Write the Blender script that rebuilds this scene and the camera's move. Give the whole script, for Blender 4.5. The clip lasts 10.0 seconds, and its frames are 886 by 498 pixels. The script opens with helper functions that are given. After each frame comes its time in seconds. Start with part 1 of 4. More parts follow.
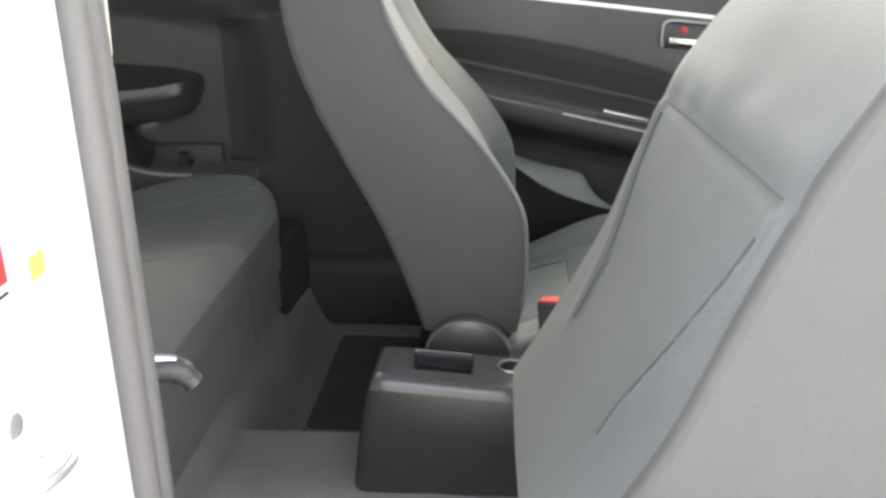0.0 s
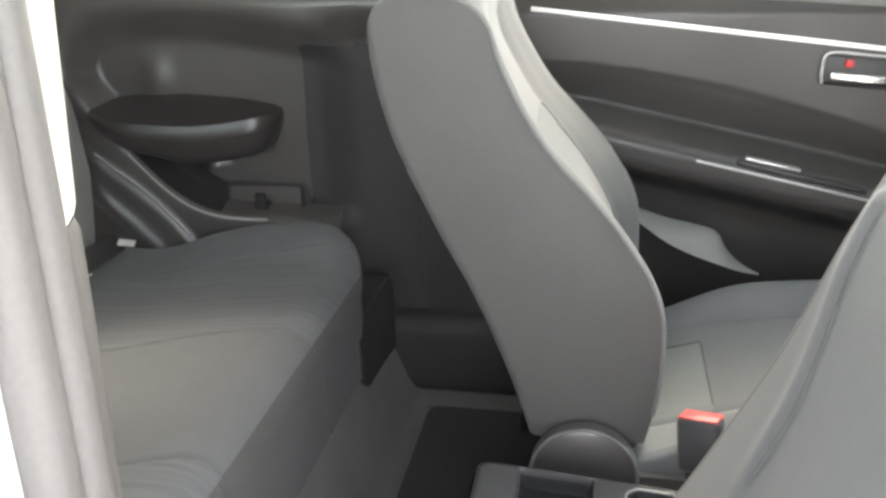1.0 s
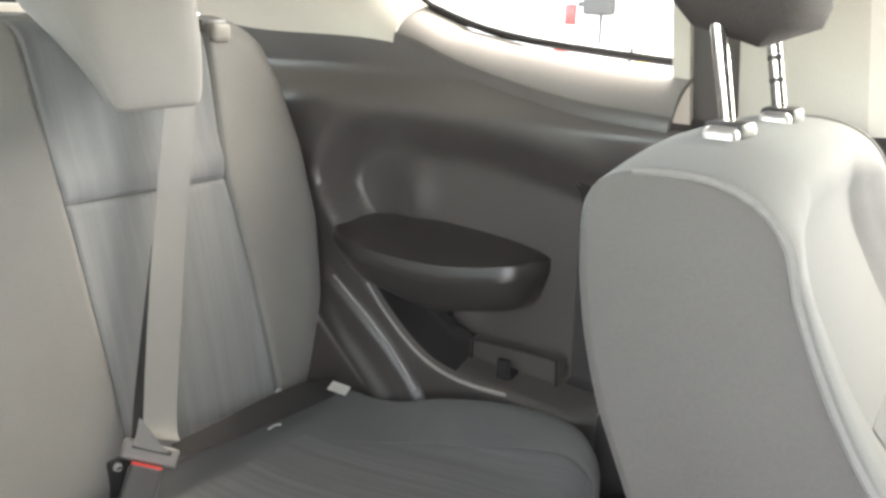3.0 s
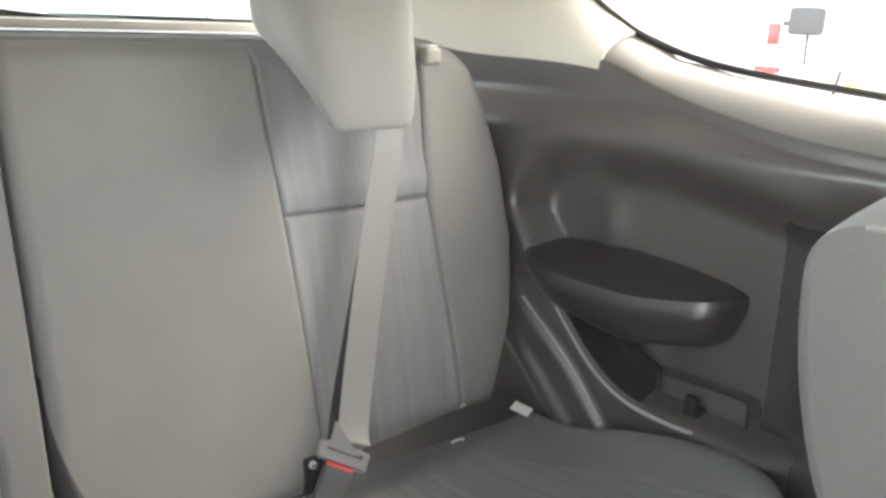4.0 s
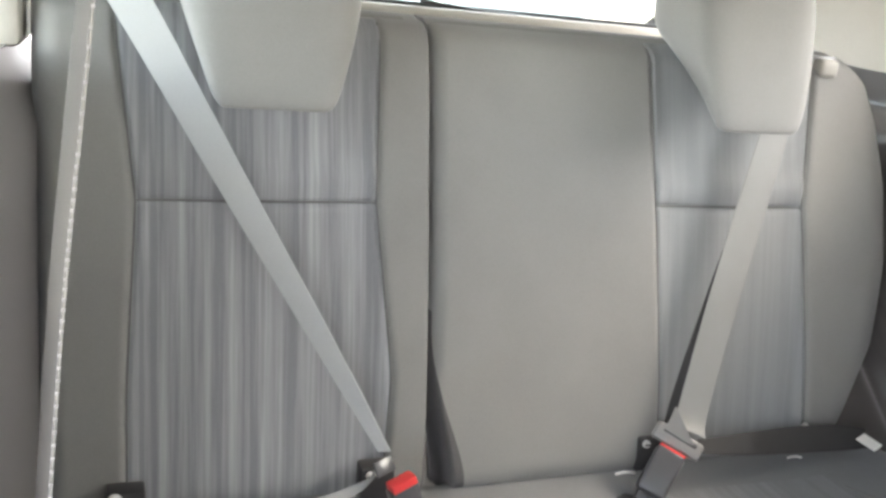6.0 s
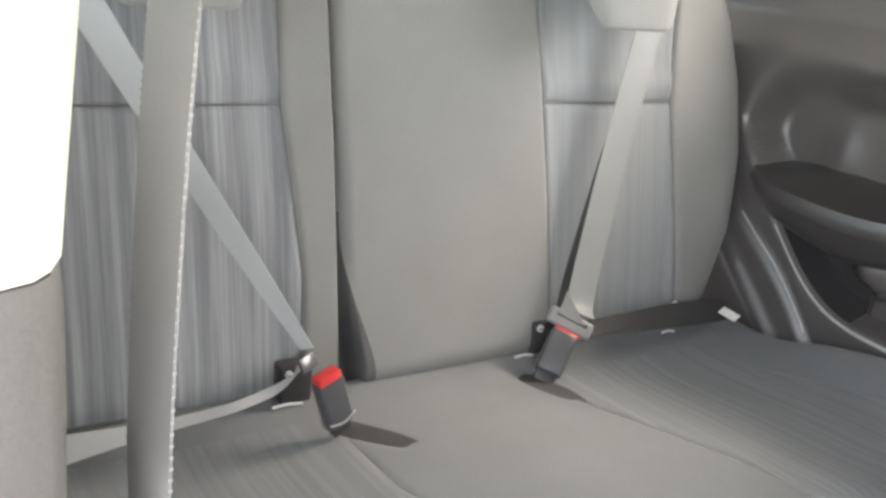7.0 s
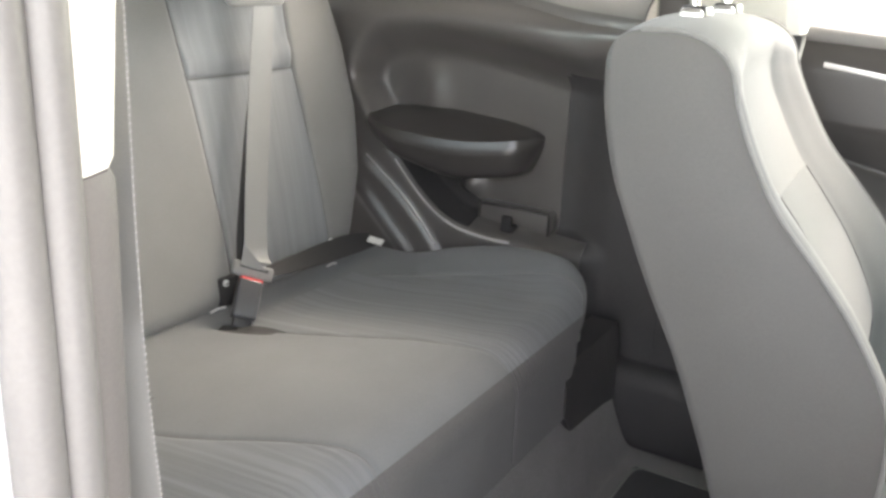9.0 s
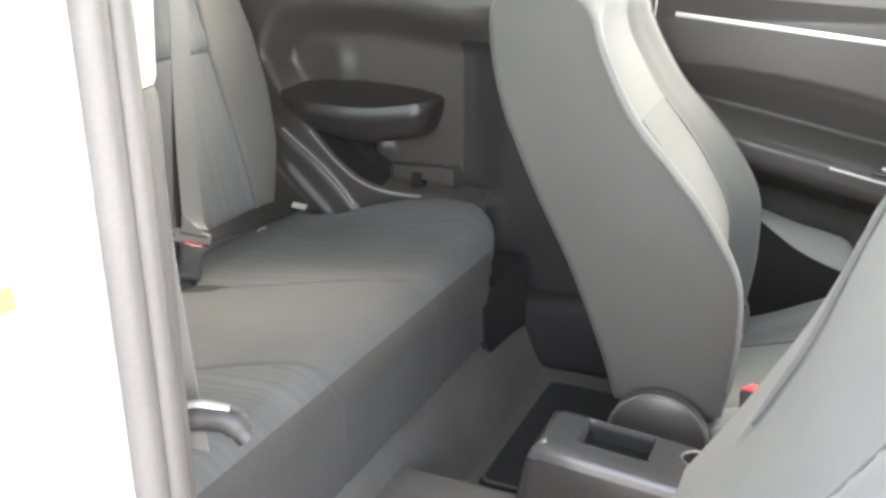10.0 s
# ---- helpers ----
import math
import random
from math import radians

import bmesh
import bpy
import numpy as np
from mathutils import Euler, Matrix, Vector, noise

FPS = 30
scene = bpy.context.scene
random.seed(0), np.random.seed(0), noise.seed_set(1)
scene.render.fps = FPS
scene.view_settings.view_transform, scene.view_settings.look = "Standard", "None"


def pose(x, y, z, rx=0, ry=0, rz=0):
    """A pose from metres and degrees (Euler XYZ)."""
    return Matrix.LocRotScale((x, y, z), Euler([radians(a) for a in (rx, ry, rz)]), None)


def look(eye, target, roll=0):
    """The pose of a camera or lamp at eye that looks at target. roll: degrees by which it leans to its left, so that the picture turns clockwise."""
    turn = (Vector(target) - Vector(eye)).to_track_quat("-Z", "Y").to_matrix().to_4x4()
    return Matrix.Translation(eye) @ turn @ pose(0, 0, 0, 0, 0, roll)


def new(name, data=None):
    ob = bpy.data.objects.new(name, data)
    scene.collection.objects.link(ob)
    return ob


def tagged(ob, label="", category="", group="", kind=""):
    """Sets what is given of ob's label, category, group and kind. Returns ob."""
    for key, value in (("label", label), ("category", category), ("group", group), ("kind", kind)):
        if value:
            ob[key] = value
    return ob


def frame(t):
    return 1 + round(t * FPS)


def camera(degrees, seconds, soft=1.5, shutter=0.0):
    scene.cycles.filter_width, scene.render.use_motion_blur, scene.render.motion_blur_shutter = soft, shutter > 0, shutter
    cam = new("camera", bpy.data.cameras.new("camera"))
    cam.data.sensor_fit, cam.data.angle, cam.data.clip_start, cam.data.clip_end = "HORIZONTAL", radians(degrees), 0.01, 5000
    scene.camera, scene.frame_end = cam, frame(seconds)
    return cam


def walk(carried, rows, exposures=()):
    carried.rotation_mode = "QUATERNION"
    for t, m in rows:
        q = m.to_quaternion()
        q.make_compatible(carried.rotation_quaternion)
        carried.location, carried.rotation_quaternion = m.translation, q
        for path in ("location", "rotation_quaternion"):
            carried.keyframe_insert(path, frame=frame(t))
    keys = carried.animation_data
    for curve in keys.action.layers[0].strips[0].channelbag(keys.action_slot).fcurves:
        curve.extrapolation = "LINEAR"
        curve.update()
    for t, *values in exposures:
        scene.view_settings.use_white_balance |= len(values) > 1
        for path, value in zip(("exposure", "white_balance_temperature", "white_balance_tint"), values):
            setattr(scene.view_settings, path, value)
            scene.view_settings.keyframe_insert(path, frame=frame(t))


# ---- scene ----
from mathutils.bvhtree import BVHTree
cam = camera(53.0, 10.0, soft=2.9)
PATH = [
    (0, (0.19, -1.221, 1.191), (0.042, 0.643, 0.48), -0.7),
    (0.2, (0.189, -1.164, 1.196), (0.034, 0.694, 0.471), -0.6),
    (0.5, (0.169, -1.071, 1.199), (-0.016, 0.788, 0.485), -0.5),
    (1, (0.129, -0.944, 1.209), (-0.211, 0.897, 0.505), -1.2),
    (1.5, (0.144, -0.781, 1.184), (-0.508, 0.986, 0.512), -2.0),
    (2, (0.166, -0.582, 1.2), (-0.745, 1.08, 0.559), -2.1),
    (2.2, (0.164, -0.536, 1.195), (-0.804, 1.106, 0.587), -1.6),
    (3.3, (0.12, -0.448, 1.236), (-1.066, 1.08, 0.729), 2.1),
    (3.5, (0.122, -0.449, 1.239), (-1.133, 1.021, 0.731), 1.9),
    (4, (0.111, -0.48, 1.245), (-1.295, 0.847, 0.734), 2.4),
    (4.5, (0.126, -0.5, 1.239), (-1.444, 0.636, 0.742), 2.6),
    (5, (0.142, -0.52, 1.24), (-1.539, 0.436, 0.732), 4.0),
    (5.5, (0.161, -0.545, 1.231), (-1.621, 0.21, 0.726), 4.9),
    (5.7, (0.17, -0.551, 1.232), (-1.637, 0.131, 0.712), 5.3),
    (6.8, (0.162, -0.643, 1.189), (-1.488, 0.28, 0.537), 6.7),
    (7, (0.162, -0.664, 1.199), (-1.42, 0.358, 0.526), 6.4),
    (7.5, (0.1704, -0.7079, 1.205), (-1.242, 0.534, 0.525), 3.8),
    (8, (0.186, -0.7537, 1.198), (-1.0724, 0.645, 0.519), 2.4),
    (8.5, (0.2, -0.822, 1.199), (-0.907, 0.713, 0.55), 2.0),
    (9, (0.226, -0.875, 1.192), (-0.737, 0.759, 0.557), 3.0),
    (9.5, (0.273, -0.965, 1.185), (-0.613, 0.713, 0.551), 2.7),
    (10, (0.309, -1.063, 1.181), (-0.471, 0.658, 0.526), -0.4),
]
EXPOSURES = [(0, 2.70, 7450, 9), (1, 3.20, 7600, 10), (2, 3.42, 7800, 9), (3.5, 3.34, 7700, 11), (5, 3.52, 7500, 11), (5.7, 3.54, 7400, 12), (7.5, 3.62, 7400, 12), (8.5, 3.54, 7700, 12), (10, 3.46, 7550, 10)]
walk(cam, [(t, look(eye, target, roll)) for t, eye, target, roll in PATH], EXPOSURES)

# ---- world, sun and large lights ----
world = bpy.data.worlds.new("world")
scene.world = world
world.use_nodes = True
wn = world.node_tree.nodes
sky = wn.new("ShaderNodeTexSky")
sky.sky_type, sky.sun_disc = "NISHITA", False
sky.sun_elevation, sky.sun_rotation = radians(45), radians(4)
sky.dust_density, sky.air_density = 1.5, 0.6
wn["Background"].inputs["Strength"].default_value = 0.36
veil = wn.new("ShaderNodeHueSaturation")
veil.inputs["Saturation"].default_value = 0.5
world.node_tree.links.new(sky.outputs["Color"], veil.inputs["Color"])
world.node_tree.links.new(veil.outputs["Color"], wn["Background"].inputs["Color"])
sun_data = bpy.data.lights.new("sun", "SUN")
sun_data.energy, sun_data.angle, sun_data.color = 0.17, radians(60), (1.0, 0.985, 0.96)
sun = new("sun", sun_data)
sun.matrix_world = look((0.2, 3.0, 3.0), (0, 0, 0))


# ---- materials ----
def material(name, base, rough=0.6, metal=0.0, grain=0.0, scale=200.0, bump=0.0, blotch=0.0, coat=0.0, sheen=0.0, coat_rough=0.03):
    """Plain surface with colour variation at two scales and fine relief."""
    m = bpy.data.materials.new(name)
    m.use_nodes = True
    n, l = m.node_tree.nodes, m.node_tree.links
    b = n["Principled BSDF"]
    b.inputs["Base Color"].default_value = (*base, 1)
    b.inputs["Roughness"].default_value, b.inputs["Metallic"].default_value = rough, metal
    b.inputs["Coat Weight"].default_value, b.inputs["Sheen Weight"].default_value = coat, sheen
    b.inputs["Coat Roughness"].default_value = coat_rough
    tc = n.new("ShaderNodeTexCoord")
    fine, wide = n.new("ShaderNodeTexNoise"), n.new("ShaderNodeTexNoise")
    fine.inputs["Scale"].default_value, wide.inputs["Scale"].default_value = scale, 6.0
    fine.inputs["Detail"].default_value, wide.inputs["Detail"].default_value = 3.0, 4.0
    for t in (fine, wide):
        l.new(tc.outputs["Object"], t.inputs["Vector"])
    last = None
    for t, amount in ((fine, grain), (wide, blotch)):
        if amount:
            r = n.new("ShaderNodeMapRange")
            r.inputs["From Min"].default_value, r.inputs["From Max"].default_value = 0.3, 0.7
            r.inputs["To Min"].default_value, r.inputs["To Max"].default_value = 1 - amount, 1 + amount
            l.new(t.outputs["Fac"], r.inputs["Value"])
            mix = n.new("ShaderNodeMix")
            mix.data_type, mix.blend_type = "RGBA", "MULTIPLY"
            mix.inputs[0].default_value = 1.0
            if last is None:
                mix.inputs[6].default_value = (*base, 1)
            else:
                l.new(last, mix.inputs[6])
            l.new(r.outputs["Result"], mix.inputs[7])
            last = mix.outputs[2]
    if last is not None:
        l.new(last, b.inputs["Base Color"])
    if bump:
        bp = n.new("ShaderNodeBump")
        bp.inputs["Strength"].default_value, bp.inputs["Distance"].default_value = bump, 0.002
        l.new(fine.outputs["Fac"], bp.inputs["Height"])
        l.new(bp.outputs["Normal"], b.inputs["Normal"])
    return m


def streaked(name, low, high, along):
    """Woven cloth with streaks along one axis; along: the scale of the noise on each axis."""
    m = material(name, low, 0.85, grain=0.04, scale=420, bump=0.09, sheen=0.15)
    n, l = m.node_tree.nodes, m.node_tree.links
    b = n["Principled BSDF"]
    old = b.inputs["Base Color"].links[0].from_socket
    tc = n.new("ShaderNodeTexCoord")
    mp = n.new("ShaderNodeMapping")
    mp.inputs["Scale"].default_value = along
    l.new(tc.outputs["Object"], mp.inputs["Vector"])
    st = n.new("ShaderNodeTexNoise")
    st.inputs["Scale"].default_value, st.inputs["Detail"].default_value, st.inputs["Roughness"].default_value = 1.0, 5.0, 0.7
    l.new(mp.outputs["Vector"], st.inputs["Vector"])
    ramp = n.new("ShaderNodeValToRGB")
    ramp.color_ramp.elements[0].position, ramp.color_ramp.elements[1].position = 0.42, 0.68
    ramp.color_ramp.elements[0].color, ramp.color_ramp.elements[1].color = (0, 0, 0, 1), (1, 1, 1, 1)
    l.new(st.outputs["Fac"], ramp.inputs["Fac"])
    mix = n.new("ShaderNodeMix")
    mix.data_type = "RGBA"
    l.new(ramp.outputs["Color"], mix.inputs[0])
    l.new(old, mix.inputs[6])
    mix.inputs[7].default_value = (*high, 1)
    l.new(mix.outputs[2], b.inputs["Base Color"])
    return m


def glass(name, tint=(0.9, 0.95, 0.92)):
    m = bpy.data.materials.new(name)
    m.use_nodes = True
    n, l = m.node_tree.nodes, m.node_tree.links
    n.remove(n["Principled BSDF"])
    t, g, f, mix = n.new("ShaderNodeBsdfTransparent"), n.new("ShaderNodeBsdfGlossy"), n.new("ShaderNodeFresnel"), n.new("ShaderNodeMixShader")
    t.inputs["Color"].default_value, g.inputs["Roughness"].default_value = (*tint, 1), 0.02
    l.new(f.outputs["Fac"], mix.inputs["Fac"])
    l.new(t.outputs["BSDF"], mix.inputs[1])
    l.new(g.outputs["BSDF"], mix.inputs[2])
    l.new(mix.outputs["Shader"], n["Material Output"].inputs["Surface"])
    return m


CLOTH = material("plain_cloth", (0.236, 0.231, 0.220), 0.9, grain=0.035, scale=420, bump=0.08, blotch=0.06, sheen=0.2)
# Front seat fabric with the dim light on its sides put into the tone.
CLOTH_BACK = material("dim_side_cloth", (0.097, 0.094, 0.089), 0.75, grain=0.05, scale=380, bump=0.12, blotch=0.06, sheen=0.1)
INSERT = streaked("streaked_cloth", (0.205, 0.209, 0.219), (0.395, 0.398, 0.404), (4, 62, 0.9))
# Same cloth as the near insert; flatter light put into weaker streaks.
INSERT_FAINT = streaked("faint_streaked_cloth", (0.232, 0.240, 0.243), (0.276, 0.285, 0.288), (4, 62, 0.9))
# Same seat fabric, lightened for the daylight on the backrest's rear.
CLOTH_REAR = material("lit_rear_cloth", (0.150, 0.158, 0.156), 0.72, grain=0.05, scale=380, bump=0.12, blotch=0.08, sheen=0.15)
CLOTH_FRONT = material("front_seat_cloth", (0.106, 0.112, 0.108), 0.9, grain=0.06, scale=420, bump=0.15, blotch=0.06, sheen=0.15)
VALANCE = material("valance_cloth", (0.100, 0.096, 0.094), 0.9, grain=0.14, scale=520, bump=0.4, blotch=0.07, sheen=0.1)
INSERT_SEAT = streaked("streaked_seat_cloth", (0.146, 0.150, 0.154), (0.190, 0.197, 0.204), (1.6, 95, 1.6))
PIPING = material("piping", (0.190, 0.189, 0.180), 0.7, grain=0.05)
DARK = material("dark_plastic", (0.045, 0.042, 0.040), 0.27, grain=0.08, scale=500, bump=0.12, blotch=0.08)
DARK_SOFT = material("dark_grained_trim", (0.086, 0.079, 0.074), 0.36, grain=0.06, scale=500, bump=0.10, blotch=0.08, coat=0.8, coat_rough=0.30)
ARM = material("armrest_vinyl", (0.042, 0.038, 0.036), 0.34, grain=0.06, scale=500, bump=0.08, blotch=0.08, coat=0.2, coat_rough=0.2)
DOOR = material("door_trim", (0.055, 0.051, 0.048), 0.33, grain=0.06, scale=500, bump=0.14, blotch=0.10)
PILLAR = material("pillar_trim", (0.098, 0.089, 0.083), 0.62, grain=0.07, scale=450, bump=0.16, blotch=0.10)
SILL_GREY = material("sill_top_grey", (0.20, 0.19, 0.18), 0.5, grain=0.06, scale=500, bump=0.12, blotch=0.06)
# Backrest cloth again, the cushion's shade put into a darker tone.
CLOTH_SEAT = material("seat_cloth", (0.150, 0.155, 0.158), 0.9, grain=0.06, scale=420, bump=0.15, blotch=0.07, sheen=0.15)
BUCKLE = material("buckle_plastic", (0.075, 0.075, 0.079), 0.28, grain=0.05, scale=600)
BLACK = material("black_plastic", (0.040, 0.038, 0.038), 0.40, grain=0.08, scale=500, bump=0.1)
CREAM = material("cream_trim", (0.64, 0.61, 0.54), 0.6, grain=0.04, scale=600, bump=0.15, blotch=0.04)
HEADLINER = material("headliner", (0.62, 0.60, 0.54), 0.95, grain=0.08, scale=700, bump=0.3, blotch=0.03)
PAINT = material("white_paint", (0.80, 0.80, 0.79), 0.25, blotch=0.02, coat=0.6)
RUBBER = material("rubber_seal", (0.115, 0.109, 0.102), 0.45, grain=0.05, scale=300, bump=0.08, blotch=0.10)
SEAL = material("black_seal", (0.02, 0.018, 0.018), 0.6, grain=0.1)
CARPET = material("carpet", (0.215, 0.205, 0.200), 1.0, grain=0.35, scale=900, bump=0.8, blotch=0.12)
MAT = material("floor_mat", (0.072, 0.071, 0.073), 1.0, grain=0.35, scale=900, bump=0.8, blotch=0.1)
# Left belt only: brighter light near the door is put into its grey.
WEBBING = material("lit_belt_webbing", (0.47, 0.482, 0.478), 0.5, grain=0.05, scale=900, bump=0.2, blotch=0.04)
WEBBING_GREY = material("grey_webbing", (0.20, 0.195, 0.185), 0.55, grain=0.04, scale=900, bump=0.2, blotch=0.04)
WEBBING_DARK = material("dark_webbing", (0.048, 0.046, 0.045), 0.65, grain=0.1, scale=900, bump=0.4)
CHROME = material("chrome", (0.75, 0.74, 0.72), 0.15, metal=1.0, blotch=0.03)
BRIGHT = material("bright_steel", (0.78, 0.77, 0.75), 0.35, metal=0.35, blotch=0.04)
SATIN = material("satin_silver", (0.62, 0.61, 0.59), 0.35, metal=0.8, blotch=0.03)
RED = material("red_plastic", (0.65, 0.045, 0.045), 0.4, blotch=0.05)
LABEL = material("white_label", (0.80, 0.79, 0.76), 0.7, blotch=0.03)
CONCRETE = material("concrete", (0.52, 0.51, 0.495), 0.9, grain=0.15, scale=30, bump=0.3, blotch=0.2)
PALE_BLUE = material("pale_blue_cloth", (0.077, 0.086, 0.086), 0.85, grain=0.06, scale=420, bump=0.15, blotch=0.06, sheen=0.2)
SEAT_PATCH = material("pale_seat_cloth", (0.185, 0.195, 0.190), 0.85, grain=0.06, scale=420, bump=0.15, blotch=0.06, sheen=0.2)
PALE = material("pale_cloth", (0.080, 0.088, 0.083), 0.85, grain=0.06, scale=420, bump=0.15, blotch=0.06, sheen=0.2)
SEAM = material("seam_thread", (0.160, 0.158, 0.154), 0.9, grain=0.1)
STITCH = material("stitch_thread", (0.27, 0.265, 0.255), 0.7, grain=0.05)
LATCH = material("latch_plastic", (0.36, 0.345, 0.31), 0.5, grain=0.05, blotch=0.05)
# Left belt's webbing again, its dimmer light put into the colour.
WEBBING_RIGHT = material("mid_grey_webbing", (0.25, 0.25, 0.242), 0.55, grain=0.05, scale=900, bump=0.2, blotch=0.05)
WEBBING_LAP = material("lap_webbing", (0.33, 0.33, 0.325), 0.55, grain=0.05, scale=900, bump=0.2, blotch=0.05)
GLOSS = material("glossy_console", (0.082, 0.081, 0.082), 0.17, grain=0.05, scale=500, bump=0.05, blotch=0.12, coat=0.5)
# Shade under the armrest and in the recess as near-black; hook's black too.
VOID = material("shade_and_hook_black", (0.028, 0.026, 0.026), 0.85, grain=0.1, scale=400, bump=0.2, blotch=0.1)
MATT = material("matt_black_trim", (0.050, 0.047, 0.047), 0.7, grain=0.1, scale=400, bump=0.2, blotch=0.1)
TRAY = material("tray_black", (0.014, 0.014, 0.015), 0.6, grain=0.1, scale=400, bump=0.1)
TONGUE = material("tongue_plastic", (0.20, 0.195, 0.19), 0.35, grain=0.05, scale=500)
PANE = glass("window_glass")
# Unseen windscreen: its tint is deepened to dim light from the front.
TINTED = glass("dimmed_windscreen", (0.55, 0.60, 0.57))


# ---- building helpers ----
ORIGIN = {}


def thing(name, base, label, category, group="", kind=""):
    ob = new(name)
    ob.empty_display_size = 0.05
    ob.location = base
    ORIGIN[ob.name] = Vector(base)
    return tagged(ob, label, category, group, kind)


def finish(bm, name, mat, sharp=40):
    bmesh.ops.recalc_face_normals(bm, faces=bm.faces)
    me = bpy.data.meshes.new(name)
    bm.to_mesh(me)
    bm.free()
    me.materials.append(mat)
    me.polygons.foreach_set("use_smooth", [True] * len(me.polygons))
    me.set_sharp_from_angle(angle=radians(sharp))
    return me


def part(name, bm, mat, parent, label="", sharp=40):
    """One mesh object under a thing or under a part; bm is in world coordinates."""
    o = ORIGIN[parent.name]
    bmesh.ops.translate(bm, verts=bm.verts, vec=-o)
    ob = new(name, finish(bm, name, mat, sharp))
    ob.parent = parent
    ORIGIN[ob.name] = o
    return tagged(ob, label)


def solo(name, bm, mat, label, category, group="", kind="", sharp=40):
    ob = new(name, finish(bm, name, mat, sharp))
    ORIGIN[ob.name] = Vector((0, 0, 0))
    return tagged(ob, label, category, group, kind)


def box(x0, x1, y0, y1, z0, z1, r=0.005, seg=2):
    bm = bmesh.new()
    bmesh.ops.create_cube(bm, size=1)
    bmesh.ops.transform(bm, verts=bm.verts, matrix=Matrix.Translation(((x0 + x1) / 2, (y0 + y1) / 2, (z0 + z1) / 2)) @ Matrix.Diagonal((x1 - x0, y1 - y0, z1 - z0, 1)))
    if r:
        bmesh.ops.bevel(bm, geom=list(bm.edges), offset=r, segments=seg, profile=0.5, affect="EDGES")
    return bm


def turned(bm, m):
    bmesh.ops.transform(bm, verts=bm.verts, matrix=m)
    return bm


def joined(*bms):
    out = bms[0]
    for b in bms[1:]:
        me = bpy.data.meshes.new("tmp")
        b.to_mesh(me)
        b.free()
        out.from_mesh(me)
        bpy.data.meshes.remove(me)
    return out


def rings(sections, closed=True, caps=True):
    """A skin over rings of points that have the same count."""
    bm = bmesh.new()
    rows = [[bm.verts.new(p) for p in s] for s in sections]
    n = len(rows[0])
    for a, b in zip(rows, rows[1:]):
        for i in range(n if closed else n - 1):
            j = (i + 1) % n
            bm.faces.new((a[i], a[j], b[j], b[i]))
    if caps and closed:
        bm.faces.new(rows[0][::-1])
        bm.faces.new(rows[-1])
    return bm


def smooth_line(points, steps=6):
    """Catmull-Rom through the points."""
    pts = [Vector(p) for p in points]
    out = []
    for i in range(len(pts) - 1):
        p0, p1, p2, p3 = pts[max(i - 1, 0)], pts[i], pts[i + 1], pts[min(i + 2, len(pts) - 1)]
        for k in range(steps):
            t = k / steps
            out.append(0.5 * ((2 * p1) + (p2 - p0) * t + (2 * p0 - 5 * p1 + 4 * p2 - p3) * t * t + (3 * p1 - p0 - 3 * p2 + p3) * t ** 3))
    return out + [pts[-1]]


def tube(points, r, n=10, steps=6):
    pts = smooth_line(points, steps) if len(points) > 2 else [Vector(p) for p in points]
    secs, up = [], None
    for i, p in enumerate(pts):
        d = (pts[min(i + 1, len(pts) - 1)] - pts[max(i - 1, 0)]).normalized()
        if up is None:
            up = d.orthogonal().normalized()
        up = (up - d * up.dot(d)).normalized()
        side = d.cross(up)
        rr = r[min(i * len(r) // len(pts), len(r) - 1)] if isinstance(r, (list, tuple)) else r
        secs.append([p + (up * math.cos(a) + side * math.sin(a)) * rr for a in (2 * math.pi * k / n for k in range(n))])
    return rings(secs)


def strap(points, wides, thick=0.0016, steps=8):
    """A flat band along points; wides: its half width as a vector at each point."""
    c, w = smooth_line(points, steps), smooth_line(wides, steps)
    secs = []
    for i, p in enumerate(c):
        d = (c[min(i + 1, len(c) - 1)] - c[max(i - 1, 0)]).normalized()
        nn = d.cross(w[i]).normalized() * thick / 2
        h = w[i]
        secs.append([p + h * 0.97 + nn, p + nn * 1.15, p - h * 0.97 + nn, p - h, p - h * 0.97 - nn, p - nn * 1.15, p + h * 0.97 - nn, p + h])
    return rings(secs)


def sheet(fn, us, vs, mask=None, thick=0.0):
    """A grid surface fn(u, v); mask(u, v) keeps a cell by its middle; thick closes it to a solid."""
    bm = bmesh.new()
    grid = {}

    def at(i, j):
        if (i, j) not in grid:
            grid[i, j] = bm.verts.new(fn(us[i], vs[j]))
        return grid[i, j]
    for i in range(len(us) - 1):
        for j in range(len(vs) - 1):
            if mask is None or mask((us[i] + us[i + 1]) / 2, (vs[j] + vs[j + 1]) / 2):
                bm.faces.new((at(i, j), at(i + 1, j), at(i + 1, j + 1), at(i, j + 1)))
    if thick:
        bmesh.ops.recalc_face_normals(bm, faces=bm.faces)
        bmesh.ops.solidify(bm, geom=list(bm.faces), thickness=thick)
    return bm


def lin(a, b, n):
    return [a + (b - a) * i / n for i in range(n + 1)]


def table(x, xs, ys):
    return float(np.interp(x, xs, ys))


def curve(x, xs, ys):
    """Like table, with a smooth line through the values."""
    i = min(max(int(np.searchsorted(xs, x)) - 1, 0), len(xs) - 2)
    h = xs[i + 1] - xs[i]
    t = min(max((x - xs[i]) / h, 0.0), 1.0)

    def slope(k):
        a, b = max(k - 1, 0), min(k + 1, len(xs) - 1)
        return (ys[b] - ys[a]) / (xs[b] - xs[a])
    m0, m1 = slope(i) * h, slope(i + 1) * h
